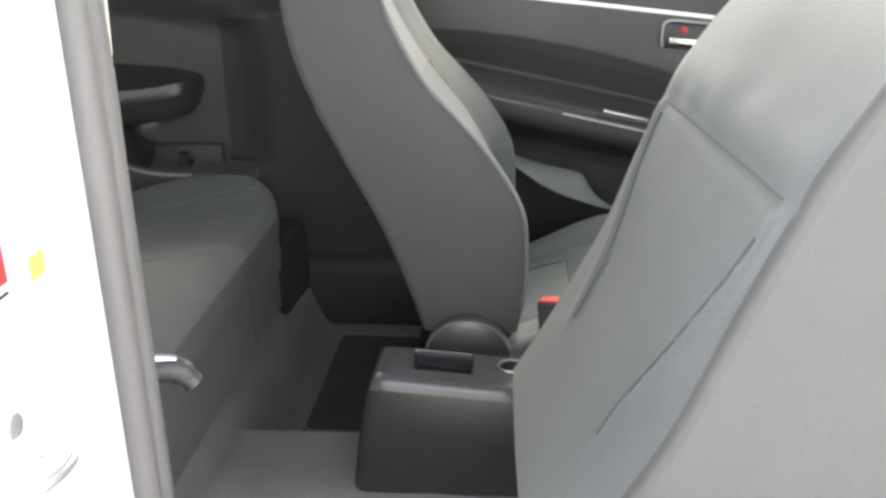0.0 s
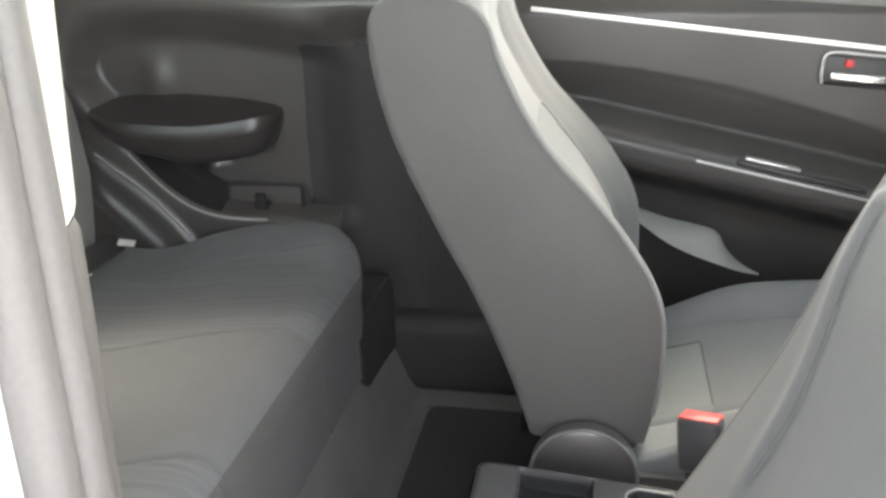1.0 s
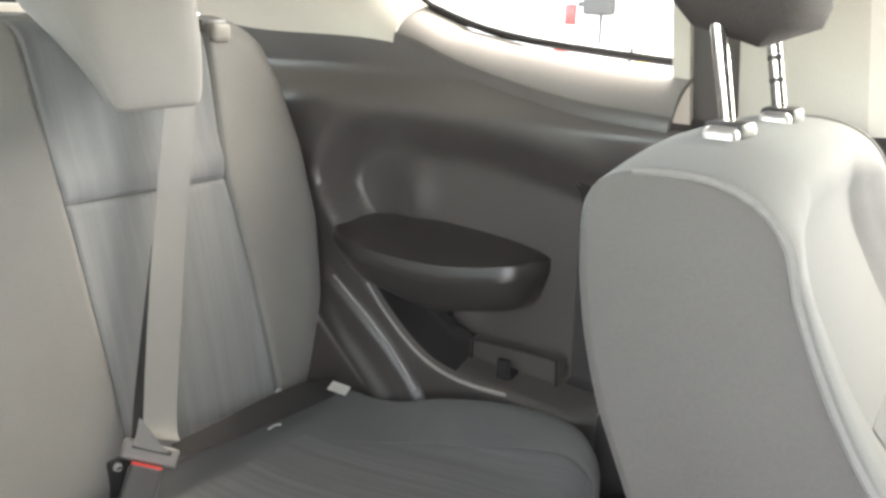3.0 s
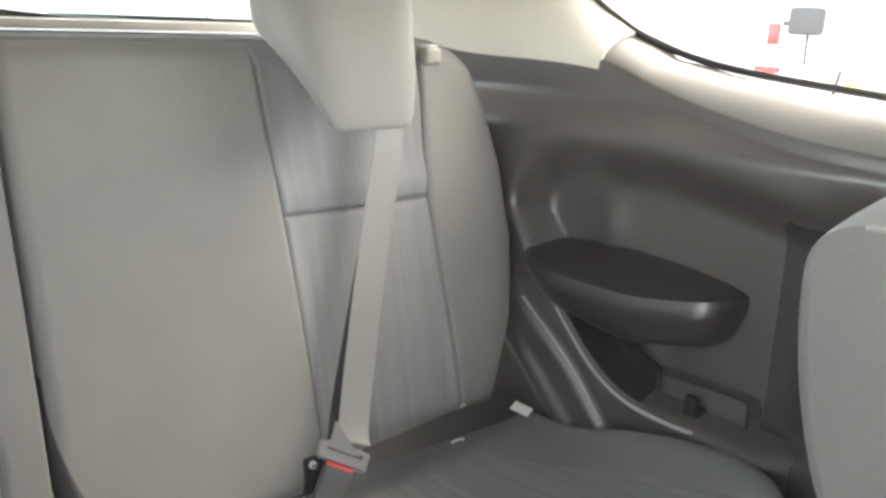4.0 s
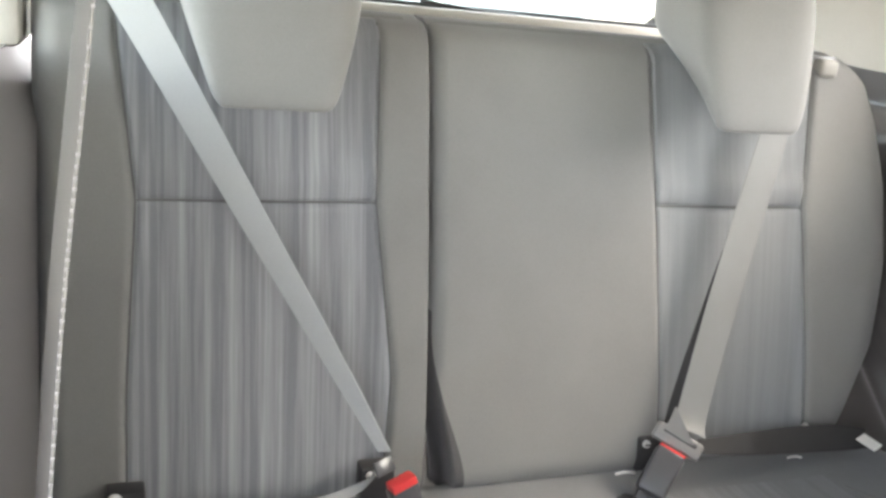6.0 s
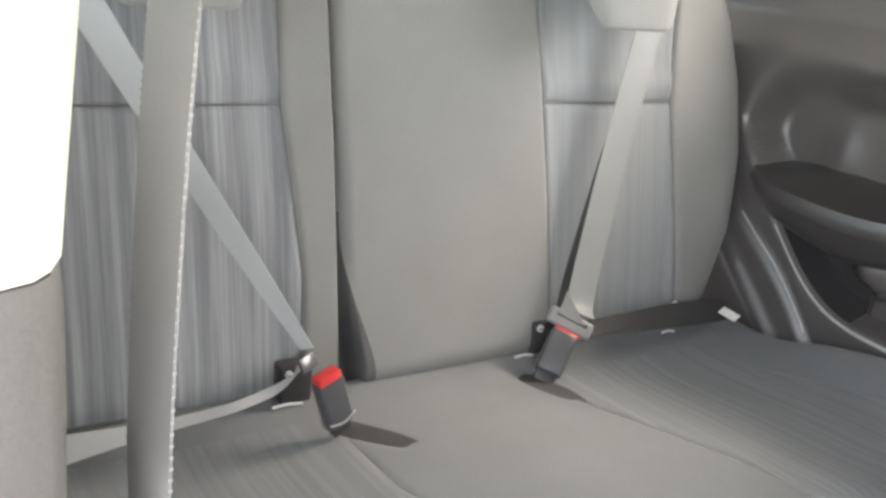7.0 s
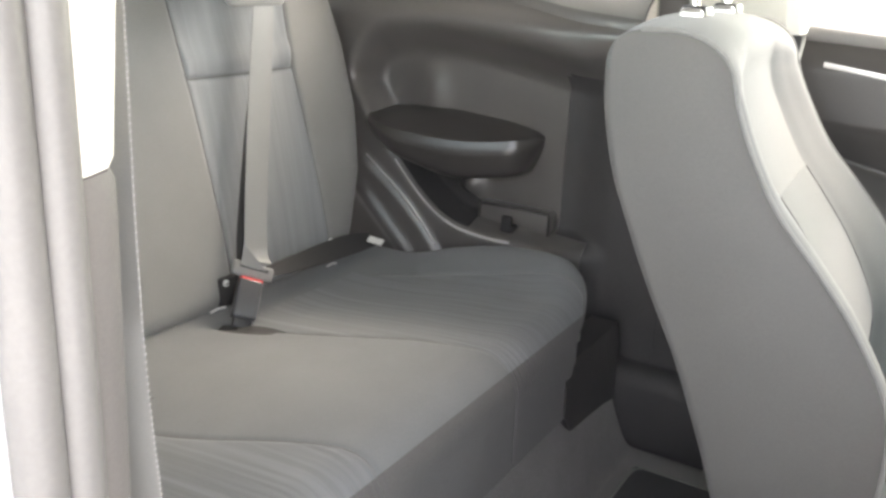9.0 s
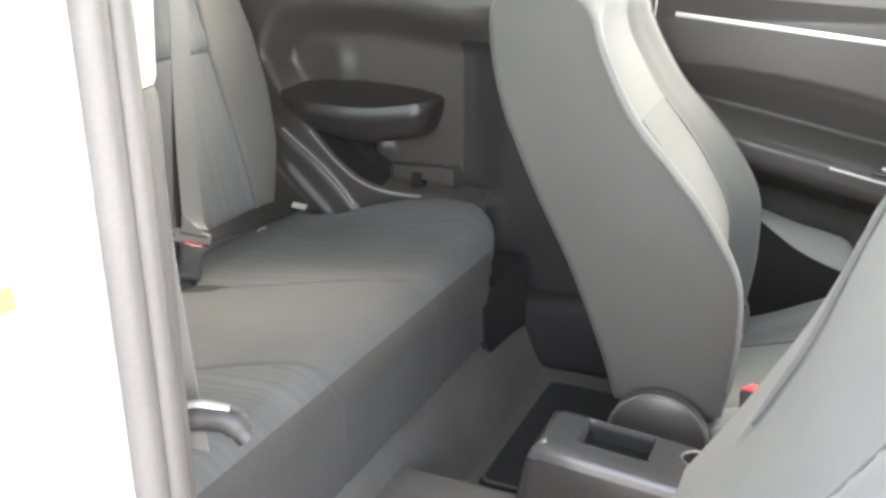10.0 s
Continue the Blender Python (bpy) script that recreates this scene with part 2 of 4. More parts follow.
    return (2 * t ** 3 - 3 * t * t + 1) * ys[i] + (t ** 3 - 2 * t * t + t) * m0 + (3 * t * t - 2 * t ** 3) * ys[i + 1] + (t ** 3 - t * t) * m1


def soft(x, a, b):
    """0 below a, 1 above b, smooth between."""
    t = min(max((x - a) / (b - a), 0.0), 1.0)
    return t * t * (3 - 2 * t)


def dome(u, p):
    """Height of a cushion across u in -1..1: 1 in the middle, 0 at the edges."""
    return max(0.0, 1 - abs(u) ** p) ** (1 / p)


def disc(centre, axis, r, h, n=32, edge=0.15):
    """A flat turned cap with a rounded rim."""
    q = Vector(axis).to_track_quat("Z", "Y").to_matrix().to_4x4()
    prof = [(r, 0), (r, h * 0.6), (r * (1 - edge * 0.3), h * 0.88), (r * (1 - edge), h), (r * 0.3, h * 1.02)]
    secs = [[Vector(centre) + q @ Vector((rr * math.cos(2 * math.pi * k / n), rr * math.sin(2 * math.pi * k / n), hh)) for k in range(n)] for rr, hh in prof]
    return rings(secs)


# ---- the large structure: ground, floor, shell ----
ground = solo("ground", sheet(lambda u, v: Vector((u, v, 0)), [-400, -40, -8, -2, 2, 8, 40, 400], [-400, -40, -8, -2, 2, 8, 40, 400]), CONCRETE, "pale concrete ground outside the car", "ground", kind="structure")

# Unseen wall, added to cut the sky light at the near door.
RENDERED_WALL = material("rendered_wall", (0.42, 0.42, 0.42), 0.9, grain=0.1, scale=40, bump=0.3, blotch=0.15)
unseen_wall = solo("unseen_wall", box(-8, 8, -3.4, -3.2, -0.02, 1.2, 0), RENDERED_WALL, "unseen plain wall added to shape light at the near door", "wall", kind="structure")

FLOOR = 0.28


def carpet_height(x, y):
    """Floor, the riser under the rear bench, the tunnel in the middle and the sills."""
    z = FLOOR + 0.175 * (1 - soft(x, -0.310, -0.215)) * (1 - soft(y, 0.64, 0.68))
    z = max(z, FLOOR + 0.10 * (1 - soft(abs(y + 0.035), 0.07, 0.15)))
    z += 0.10 * soft(-y, 0.60, 0.66)
    return z + 0.002 * noise.noise(Vector((x * 14, y * 14, 0)))


floor = solo("floor", sheet(lambda u, v: Vector((u, v, carpet_height(u, v))), sorted(set(lin(-0.95, 1.35, 110)) | set(lin(-0.32, -0.21, 16))), sorted(set(lin(-0.70, 0.70, 70)) | set(lin(0.63, 0.69, 12))), thick=0.02), CARPET, "grey needle-felt carpet with a riser under the bench", "floor", kind="structure")

boot_floor = solo("boot_floor", box(-1.55, -0.95, -0.62, 0.62, 0.44, 0.47, 0.004), CARPET, "grey carpeted boot floor behind the rear seat", "floor", kind="structure")

# roof, liner and the shell outside it
ceiling = solo("ceiling", sheet(lambda u, v: Vector((u, v, 1.47 - 0.06 * (abs(v) / 0.7) ** 3 - 0.07 * soft(-u, 0.9, 1.6) - 0.04 * soft(u, 0.1, 0.45))), lin(-1.55, 0.42, 30), lin(-0.70, 0.72, 24), thick=0.02), HEADLINER, "pale beige woven headliner", "ceiling", kind="structure")


def wall_far(z):
    """How far out the far body side stands at a height."""
    return 0.80 - 0.11 * soft(z, 1.05, 1.5)


# far body side: outer sheet below the windows, and the roof rail
body_far = solo("wall_far", joined(
    box(-1.55, 1.4, 0.80, 0.83, 0.22, 1.03, 0.01),
    box(-1.6, 0.46, 0.72, 0.76, 1.42, 1.50, 0.01),
), PAINT, "white painted body side of the car", "car body", kind="structure")
body_near = solo("wall_near", joined(
    box(-1.55, -0.10, -0.86, -0.83, 0.22, 1.08, 0.01),
    box(-0.12, -0.082, -0.86, -0.688, 0.30, 1.46, 0.006, 3), box(-0.118, -0.090, -0.689, -0.658, 0.30, 1.46, 0.002),
    box(-1.6, 0.46, -0.74, -0.70, 1.43, 1.50, 0.01),
    box(-0.12, 1.4, -0.80, -0.70, 0.22, 0.385, 0.015, 3),
), PAINT, "white painted body side with door jamb and sill", "car body", kind="structure")
roof = solo("roof", sheet(lambda u, v: Vector((u, v, 1.515 - 0.06 * (abs(v) / 0.7) ** 3 - 0.07 * soft(-u, 0.9, 1.6) - 0.04 * soft(u, 0.1, 0.45))), lin(-1.62, 0.46, 20), lin(-0.72, 0.74, 16), thick=0.012), PAINT, "white painted sheet-metal roof", "car body", kind="structure")
underbody = solo("underbody", box(-1.6, 1.4, -0.80, 0.80, 0.18, 0.215, 0.01), BLACK, "dark underbody of the car", "car body", kind="structure")

# front bulkhead, dashboard and tailgate close the cabin
dashboard = solo("dashboard", rings([[(x, y, z) for x, z in ((0.78, 0.80), (0.80, 0.93), (0.95, 0.99), (1.30, 1.00), (1.40, 0.30), (1.05, 0.30), (0.98, 0.62))] for y in lin(-0.70, 0.72, 8)]), DARK, "dark moulded dashboard across the front of the cabin", "dashboard", kind="structure")
tailgate = thing("tailgate", (-1.45, 0, 0.47), "white tailgate with dark lower trim and a wide window", "tailgate", kind="structure")
part("trim_panel", box(-1.56, -1.43, -0.62, 0.62, 0.47, 1.196, 0.012), DARK_SOFT, tailgate)
part("window_sill", box(-1.50, -1.46, -0.60, 0.60, 1.19, 1.212, 0.008), CREAM, tailgate, "pale lit edge of the tailgate trim")
part("window_seal", box(-1.515, -1.50, -0.60, 0.60, 1.205, 1.220, 0.005), SEAL, tailgate)
part("pane", turned(box(-0.003, 0.003, -0.58, 0.58, 0, 0.30, 0), pose(-1.52, 0, 1.20, 0, 28, 0)), PANE, tailgate).visible_shadow = False
for y in (-0.66, 0.66):
    part("window_post", turned(box(-0.03, 0.03, -0.06, 0.06, 0, 0.33, 0.01), pose(-1.50, y, 1.16, 0, 28, 0)), CREAM, tailgate)

wiper = thing("rear_wiper", (-1.52, 0.1, 1.2), "black rear wiper resting along the lower window edge", "wiper")
part("blade", tube([(-1.490, -0.01, 1.222), (-1.486, 0.12, 1.212), (-1.486, 0.40, 1.205), (-1.486, 0.52, 1.203)], 0.005, 8), BLACK, wiper)
part("arm", tube([(-1.490, -0.01, 1.222), (-1.483, -0.03, 1.245), (-1.465, -0.045, 1.29)], 0.005, 8), BLACK, wiper)

windscreen = thing("windscreen", (1.05, 0, 1.0), "sloping windscreen glass above the dashboard", "windscreen", kind="structure")
part("pane", turned(box(-0.003, 0.003, -0.64, 0.66, 0, 0.90, 0), pose(1.25, 0, 1.0, 0, -62, 0)), TINTED, windscreen).visible_shadow = False
for y in (-0.68, 0.70):
    part("pillar", turned(box(-0.03, 0.03, -0.03, 0.03, 0, 0.92, 0.01), pose(1.25, y, 1.0, 0, -62, 0)), CREAM, windscreen)

# ---- far quarter panel behind the far door ----
quarter = thing("quarter_panel", (-0.65, 0.72, 0.3), "dark grained plastic side trim beside the rear bench", "side trim", kind="structure")


def ledge_z(x):
    """Lower edge of the pale upper trim."""
    return curve(x, [-1.3, -1.12, -0.78, -0.63, -0.45, -0.30], [1.215, 1.185, 1.172, 1.125, 1.090, 1.078])


def sweep_z(x):
    """The edge that sweeps from the armrest down to the end of the bench."""
    return curve(x, [-0.93, -0.86, -0.792, -0.728, -0.667, -0.60, -0.495, -0.388, -0.30], [0.93, 0.845, 0.764, 0.700, 0.662, 0.647, 0.642, 0.637, 0.630])


def rib_z(x):
    return curve(x, [-0.97, -0.92, -0.867, -0.794, -0.742, -0.689, -0.65], [0.86, 0.815, 0.769, 0.715, 0.669, 0.609, 0.555])


def recess_top(x):
    return curve(x, [-0.945, -0.920, -0.892, -0.850, -0.735, -0.589, -0.398, -0.25], [0.90, 0.975, 1.018, 1.047, 1.063, 1.053, 1.020, 0.99])


def quarter_y(x, z):
    y = 0.655 + 0.040 * soft(z, 1.06, 1.13)
    y += 0.080 * soft(x, -0.940, -0.878) * (1 - soft(z, recess_top(x) - 0.085, recess_top(x) + 0.016)) * soft(z, sweep_z(x) - 0.004, sweep_z(x) + 0.030)
    y -= 0.014 * (1 - soft(z, rib_z(x) - 0.016, rib_z(x)))
    ridge = z - (0.70 - 0.95 * (x + 0.884))
    y -= 0.012 * math.exp(-(ridge / 0.020) ** 2) * (1 - soft(x, -0.76, -0.70))
    y -= 0.011 * math.exp(-((x + 0.757) / 0.030) ** 2) * soft(z, 0.84, 0.90) * (1 - soft(z, 0.91, 0.98))
    flush = soft(x, -0.43, -0.33) * (1 - soft(z, 0.98, 1.06))
    y += (0.706 - y) * flush
    y -= 0.022 * math.exp(-((x + 0.655) / 0.025) ** 2 - ((z - 0.735) / 0.03) ** 2)
    return y


def quarter_point(x, v):
    z = 0.30 + (ledge_z(x) - 0.30) * v
    return Vector((x, quarter_y(x, z), z))


def end_panel(x, v):
    z = 0.30 + (ledge_z(x) - 0.30) * v
    return z < 0.985 and (x > -0.380 or (x > -0.452 and z > sweep_z(x) + 0.02))


# Sheet before the trim whose black stands in for shade under the armrest.
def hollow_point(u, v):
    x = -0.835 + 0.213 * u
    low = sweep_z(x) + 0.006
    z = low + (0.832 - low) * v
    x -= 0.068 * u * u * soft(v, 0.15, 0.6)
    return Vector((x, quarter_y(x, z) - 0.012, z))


QX = sorted(set(lin(-1.25, -0.22, 130)) | {-0.452, -0.380})
part("panel", sheet(quarter_point, QX, lin(0, 1, 110), mask=lambda u, v: not end_panel(u, v), thick=0.004), DARK_SOFT, quarter, sharp=60)
part("hollow_shade", sheet(hollow_point, lin(0, 1, 40), lin(0, 1, 30), thick=0.002), VOID, quarter, "black sheet for the shade under the armrest", sharp=60)
part("end_panel", sheet(lambda u, v: quarter_point(u, v) + Vector((0, 0.002, 0)), QX, lin(0, 1, 110), mask=end_panel, thick=0.004), MATT, quarter, "black panel at the end of the side trim", sharp=60)

# Black skin over the shelf; the recess shade is put into it.
part("recess_shade", sheet(lambda x, v: Vector((x, quarter_y(x, sweep_z(x) + 0.005 + 0.042 * v) - 0.003, sweep_z(x) + 0.005 + 0.042 * v)), lin(-0.640, -0.455, 24), lin(0, 1, 10), thick=0.002), VOID, quarter, "trim recess shelf, shade put into its black", sharp=60)

# armrest that juts from the recess
ARM_X = [-0.868, -0.85, -0.78, -0.70, -0.62, -0.55, -0.505, -0.478, -0.464]
ARM_OUT = [0.664, 0.634, 0.608, 0.612, 0.626, 0.644, 0.659, 0.682, 0.718]
ARM_BACK = [0.866, 0.870, 0.879, 0.884, 0.882, 0.877, 0.870, 0.864, 0.858]
ARM_TOP = [0.860, 0.859, 0.848, 0.843, 0.842, 0.847, 0.853, 0.855, 0.852]
ARM_LOW = [0.842, 0.826, 0.792, 0.776, 0.770, 0.778, 0.788, 0.806, 0.838]
arm_secs = []
for x in lin(-0.868, -0.464, 48):
    yo, zb, zt, zl = (curve(x, ARM_X, q) for q in (ARM_OUT, ARM_BACK, ARM_TOP, ARM_LOW))
    k = soft(x, -0.80, -0.60)
    zb, zt, zl = zb - 0.004 * k, zt - 0.005 * k, zl - 0.014 * k * (1 - soft(x, -0.50, -0.464))
    x = -0.884 + (x + 0.868) * 0.955
    d = 0.735 - yo
    rim, low = min(0.006, d * 0.2), zt - (zt - zl) * 0.34
    arm_secs.append([(x, 0.735, zb), (x, yo + d * 0.7, zb - (zb - zt) * 0.2), (x, yo + d * 0.4, zt + (zb - zt) * 0.42), (x, yo + d * 0.2, zt + (zb - zt) * 0.15 + 0.001), (x, yo + rim + 0.003, zt + 0.0006),
                     (x, yo + rim, zt - 0.001), (x, yo + rim * 0.5, (zt + low) / 2), (x, yo, low), (x, yo + 0.001, low - 0.004), (x, yo + min(0.006, d * 0.1), zl + (zt - zl) * 0.25),
                     (x, yo + min(0.014, d * 0.2), zl + (zt - zl) * 0.07), (x, yo + min(0.026, d * 0.3), zl), (x, yo + d * 0.5, zl - 0.004), (x, 0.735, zl - 0.006)])
part("armrest", rings(arm_secs), ARM, quarter, "glossy black moulded armrest", sharp=38)

# small lidded recess with a hook below the armrest
part("pocket_front", box(-0.624, -0.458, 0.706, 0.742, 0.630, 0.704, 0.009, 3), DARK_SOFT, quarter, "grained raised face of the trim recess")
part("pocket_rim", tube([(-0.618, 0.702, 0.646), (-0.619, 0.702, 0.690), (-0.612, 0.702, 0.700), (-0.55, 0.702, 0.702), (-0.472, 0.702, 0.702), (-0.463, 0.702, 0.694), (-0.462, 0.702, 0.646)], 0.0032, 8), ARM, quarter, "glossy rim of the trim recess")
part("hook", joined(box(-0.560, -0.530, 0.680, 0.710, 0.632, 0.668, 0.005), box(-0.556, -0.534, 0.676, 0.688, 0.655, 0.690, 0.004)), VOID, quarter, "small black hook")
# Highlights along the moulded edges are put into this pale colour.
BEAD = material("highlight_bead", (0.42, 0.40, 0.385), 0.16, grain=0.05, blotch=0.05)
part("trim_bead", tube([(x, 0.644, rib_z(x)) for x in (-0.872, -0.84, -0.80, -0.76, -0.72, -0.690)], 0.0024, 8), BEAD, quarter, "moulded edge, highlight put into its pale colour")
part("trim_bead", tube([(x, 0.648 + 0.028 * soft(x, -0.6, -0.39), sweep_z(x)) for x in (-0.80, -0.76, -0.72, -0.68, -0.63, -0.56, -0.48, -0.40)], [0.0022, 0.0024, 0.0026, 0.003, 0.0035, 0.004, 0.006], 8), BEAD, quarter, "moulded edge, highlight put into its pale colour")

# pale upper trim: ledge under the quarter window and the rear pillar
SILL = ([-1.30, -0.98, -0.90, -0.84, -0.78, -0.70, -0.60, -0.45, -0.31], [1.50, 1.42, 1.32, 1.262, 1.222, 1.190, 1.172, 1.158, 1.148])
upper_far = thing("upper_trim", (-0.7, 0.74, 1.1), "cream moulded upper trim round the quarter window", "pillar trim", kind="structure")


def ledge_point(x, v):
    z0, z1 = ledge_z(x), max(table(x, *SILL), ledge_z(x) + 0.02)
    k = soft(x, -1.1, -0.70)
    rise = v * (1 - k) + math.sin(v * math.pi / 2) * k
    out = v * v * (3 - 2 * v) * (1 - k) + (1 - math.cos(v * math.pi / 2)) * k
    z = z0 - 0.003 + (z1 - z0 + 0.003) * rise
    return Vector((x, quarter_y(x, z0) - 0.001 + 0.004 * (1 - k) + 0.105 * out * k - 0.05 * soft(z, 1.15, 1.5), z))


LX, LV = lin(-1.30, -0.30, 110), lin(0, 1, 48)


def rolled(x, v):
    return x > -0.785 and v < 0.17


# Dark trim's top: window light on it is put into a grey tone.
def lit_top(x, v):
    return x > -0.785 and v >= 0.17


part("ledge", sheet(ledge_point, LX, LV, mask=lambda x, v: not rolled(x, v) and not lit_top(x, v), thick=0.006), CREAM, upper_far, sharp=60)
part("rolled_edge", sheet(ledge_point, LX, LV, mask=rolled, thick=0.006), DARK_SOFT, upper_far, "dark rolled top edge of the side trim", sharp=60)
part("sill_top_grey", sheet(ledge_point, LX, LV, mask=lit_top, thick=0.006), SILL_GREY, upper_far, "top of the dark side trim, window light put into its grey", sharp=60)
part("header", box(-1.3, -0.1, 0.66, 0.72, 1.40, 1.45, 0.012, 3), CREAM, upper_far)
part("front_post", rings([[(-0.325, 0.735, 1.08), (-0.300, 0.732, 1.08), (-0.300, 0.775, 1.08), (-0.325, 0.785, 1.08)], [(-0.335, 0.67, 1.45), (-0.310, 0.667, 1.45), (-0.310, 0.72, 1.45), (-0.335, 0.73, 1.45)]]), CREAM, upper_far)
window_far = thing("window_1", (-0.6, 0.77, 1.15), "quarter window glass in a black rubber seal", "window", kind="structure")
part("seal", tube([(x, 0.798 - 0.05 * soft(table(x, *SILL), 1.15, 1.5) - 0.098 * (1 - soft(x, -1.1, -0.70)), table(x, *SILL) + 0.007) for x in (-0.985, -0.94, -0.90, -0.86, -0.82, -0.78, -0.72, -0.66, -0.58, -0.48, -0.38, -0.325)], 0.0068, 8), SEAL, window_far)
part("pane", sheet(lambda u, v: Vector((u, 0.808 - 0.06 * soft(table(u, *SILL) * (1 - v) + 1.42 * v, 1.15, 1.5), table(u, *SILL) * (1 - v) + 1.42 * v)), lin(-0.98, -0.32, 30), lin(0, 1, 10)), PANE, window_far).visible_shadow = False

# far middle pillar, behind the far seat
pillar_far = thing("middle_pillar", (-0.15, 0.74, 0.3), "dark lower and pale upper middle pillar trim", "pillar trim", kind="structure")
part("lower_trim", rings([[(-0.27, 0.716, z), (-0.235, 0.706, z), (-0.08, 0.704, z), (-0.05, 0.735, z), (-0.05, 0.79, z), (-0.27, 0.79, z)] for z in (0.30, 0.70, 1.09)]), MATT, pillar_far)
part("pillar_gap", rings([[(-0.300, 0.745, 1.08), (-0.235, 0.745, 1.08), (-0.235, 0.78, 1.08), (-0.300, 0.78, 1.08)], [(-0.310, 0.68, 1.45), (-0.245, 0.68, 1.45), (-0.245, 0.72, 1.45), (-0.310, 0.72, 1.45)]]), DARK_SOFT, pillar_far, "dark grained strip beside the pillar trim")
part("upper_trim", rings([[(-0.236, 0.735, 1.09), (-0.20, 0.705, 1.09), (-0.07, 0.70, 1.09), (-0.05, 0.715, 1.09), (-0.05, 0.77, 1.09), (-0.236, 0.77, 1.09)], [(-0.246, 0.675, 1.45), (-0.21, 0.645, 1.45), (-0.10, 0.64, 1.45), (-0.08, 0.66, 1.45), (-0.08, 0.72, 1.45), (-0.246, 0.72, 1.45)]]), CREAM, pillar_far, "cream upper trim")

part("foot", box(-0.335, -0.225, 0.738, 0.80, 0.92, 1.086, 0.006), MATT, pillar_far)
far_sill = solo("far_sill_trim", box(-0.48, 1.2, 0.650, 0.74, 0.27, 0.445, 0.035, 5), MATT, "black plastic sill trim under the far door", "sill trim", kind="structure")

# ---- far front door ----
door = thing("door_1", (0.5, 0.74, 0.35), "closed front door with dark grained inner trim", "door", kind="structure")


def strip_z(x):
    return 1.046 - 0.112 * (x + 0.007)


def crease_z(x):
    return curve(x, [-0.05, 0.04, 0.20, 0.40, 0.63, 1.0], [0.955, 0.951, 0.935, 0.895, 0.826, 0.70])


def arm_z(x):
    return 0.820 - 0.215 * (x - 0.156)


def door_y(x, z):
    hollow = min(max((crease_z(x) - z) / (crease_z(x) - arm_z(x) - 0.02), 0.0), 1.0)
    y = 0.725 + 0.004 * soft(hollow, 0.0, 0.03) + 0.036 * soft(hollow, 0.0, 1.0)
    below = 1 - soft(z, arm_z(x) - 0.003, arm_z(x) + 0.050)
    y -= (0.050 + 0.040 * soft(hollow, 0.0, 1.0)) * below * soft(z, arm_z(x) - 0.10, arm_z(x) - 0.03)
    y += 0.020 * (1 - soft(z, arm_z(x) - 0.13, arm_z(x) - 0.05))
    y += 0.03 * soft(z, 1.03, 1.10)
    return y


def door_point(x, v):
    z = 0.36 + (1.085 - 0.06 * (x + 0.05) - 0.36) * v
    return Vector((x, door_y(x, z), z))


part("inner_panel", sheet(door_point, lin(-0.045, 1.15, 90), lin(0, 1, 130), thick=0.004), DOOR, door, sharp=60)
part("bright_strip", strap([(x, door_y(x, strip_z(x)) - 0.003, strip_z(x)) for x in (-0.007, 0.2, 0.45, 0.75, 1.0)], [(0.0005, 0, 0.0042)] * 5, 0.006), SATIN, door, "satin silver trim strip")
part("window_ledge", tube([(x, 0.757, 1.092 - 0.06 * (x + 0.05)) for x in (-0.045, 0.3, 0.7, 1.15)], 0.016, 14), SILL_GREY, door, "grey rounded ledge under the window")
part("pane", box(-0.06, 1.0, 0.768, 0.772, 1.05, 1.43, 0), PANE, door).visible_shadow = False
bezel = part("handle_bezel", turned(joined(box(-0.075, 0.075, -0.006, 0.012, -0.030, 0.030, 0.010, 3)), pose(0.578, 0.722, 0.938, 0, 5, 0)), BLACK, door, "black handle bowl")
part("lever", turned(box(-0.060, 0.070, -0.016, -0.006, -0.020, -0.004, 0.004, 3), pose(0.578, 0.722, 0.938, 0, 5, 0)), CHROME, bezel, "chrome door release lever")
part("lock_mark", turned(box(-0.038, -0.024, -0.014, -0.006, 0.006, 0.019, 0.003), pose(0.578, 0.722, 0.938, 0, 5, 0)), RED, bezel, "red lock mark")
part("bezel_rim", turned(tube([(-0.070, -0.008, -0.026), (-0.074, -0.008, 0.0), (-0.066, -0.008, 0.027), (0.0, -0.008, 0.029), (0.070, -0.008, 0.029)], 0.003, 8), pose(0.578, 0.722, 0.938, 0, 5, 0)), SATIN, bezel)
part("arm_pad_edge", tube([(x, door_y(x, arm_z(x) - 0.012) - 0.001, arm_z(x) - 0.006) for x in (0.30, 0.40, 0.55, 0.75, 0.95)], 0.004, 8), SATIN, door, "pale edge of the armrest")
switch = part("switch_plate", turned(box(-0.09, 0.14, -0.020, 0.020, -0.004, 0.004, 0.003), pose(0.46, 0.690, arm_z(0.46) + 0.008, 0, 12.1, 0)), BLACK, door)
part("window_switch", turned(box(-0.055, 0.045, -0.008, 0.008, 0.002, 0.009, 0.003), pose(0.44, 0.694, arm_z(0.44) + 0.010, 0, 12.1, 0)), SATIN, switch, "silver window switch")
# crescent lip of the door pocket
crescent = []
for k in range(25):
    t = k / 24
    x = 0.190 + 0.235 * t
    low = curve(x, [0.19, 0.225, 0.26, 0.31, 0.36, 0.391, 0.425], [0.682, 0.656, 0.632, 0.609, 0.592, 0.583, 0.578])
    high = curve(x, [0.19, 0.26, 0.31, 0.352, 0.366, 0.389, 0.425], [0.686, 0.665, 0.655, 0.641, 0.614, 0.592, 0.580])
    h = high - low
    far = 0.690 - 0.040 * soft(t, 0.75, 1.0)
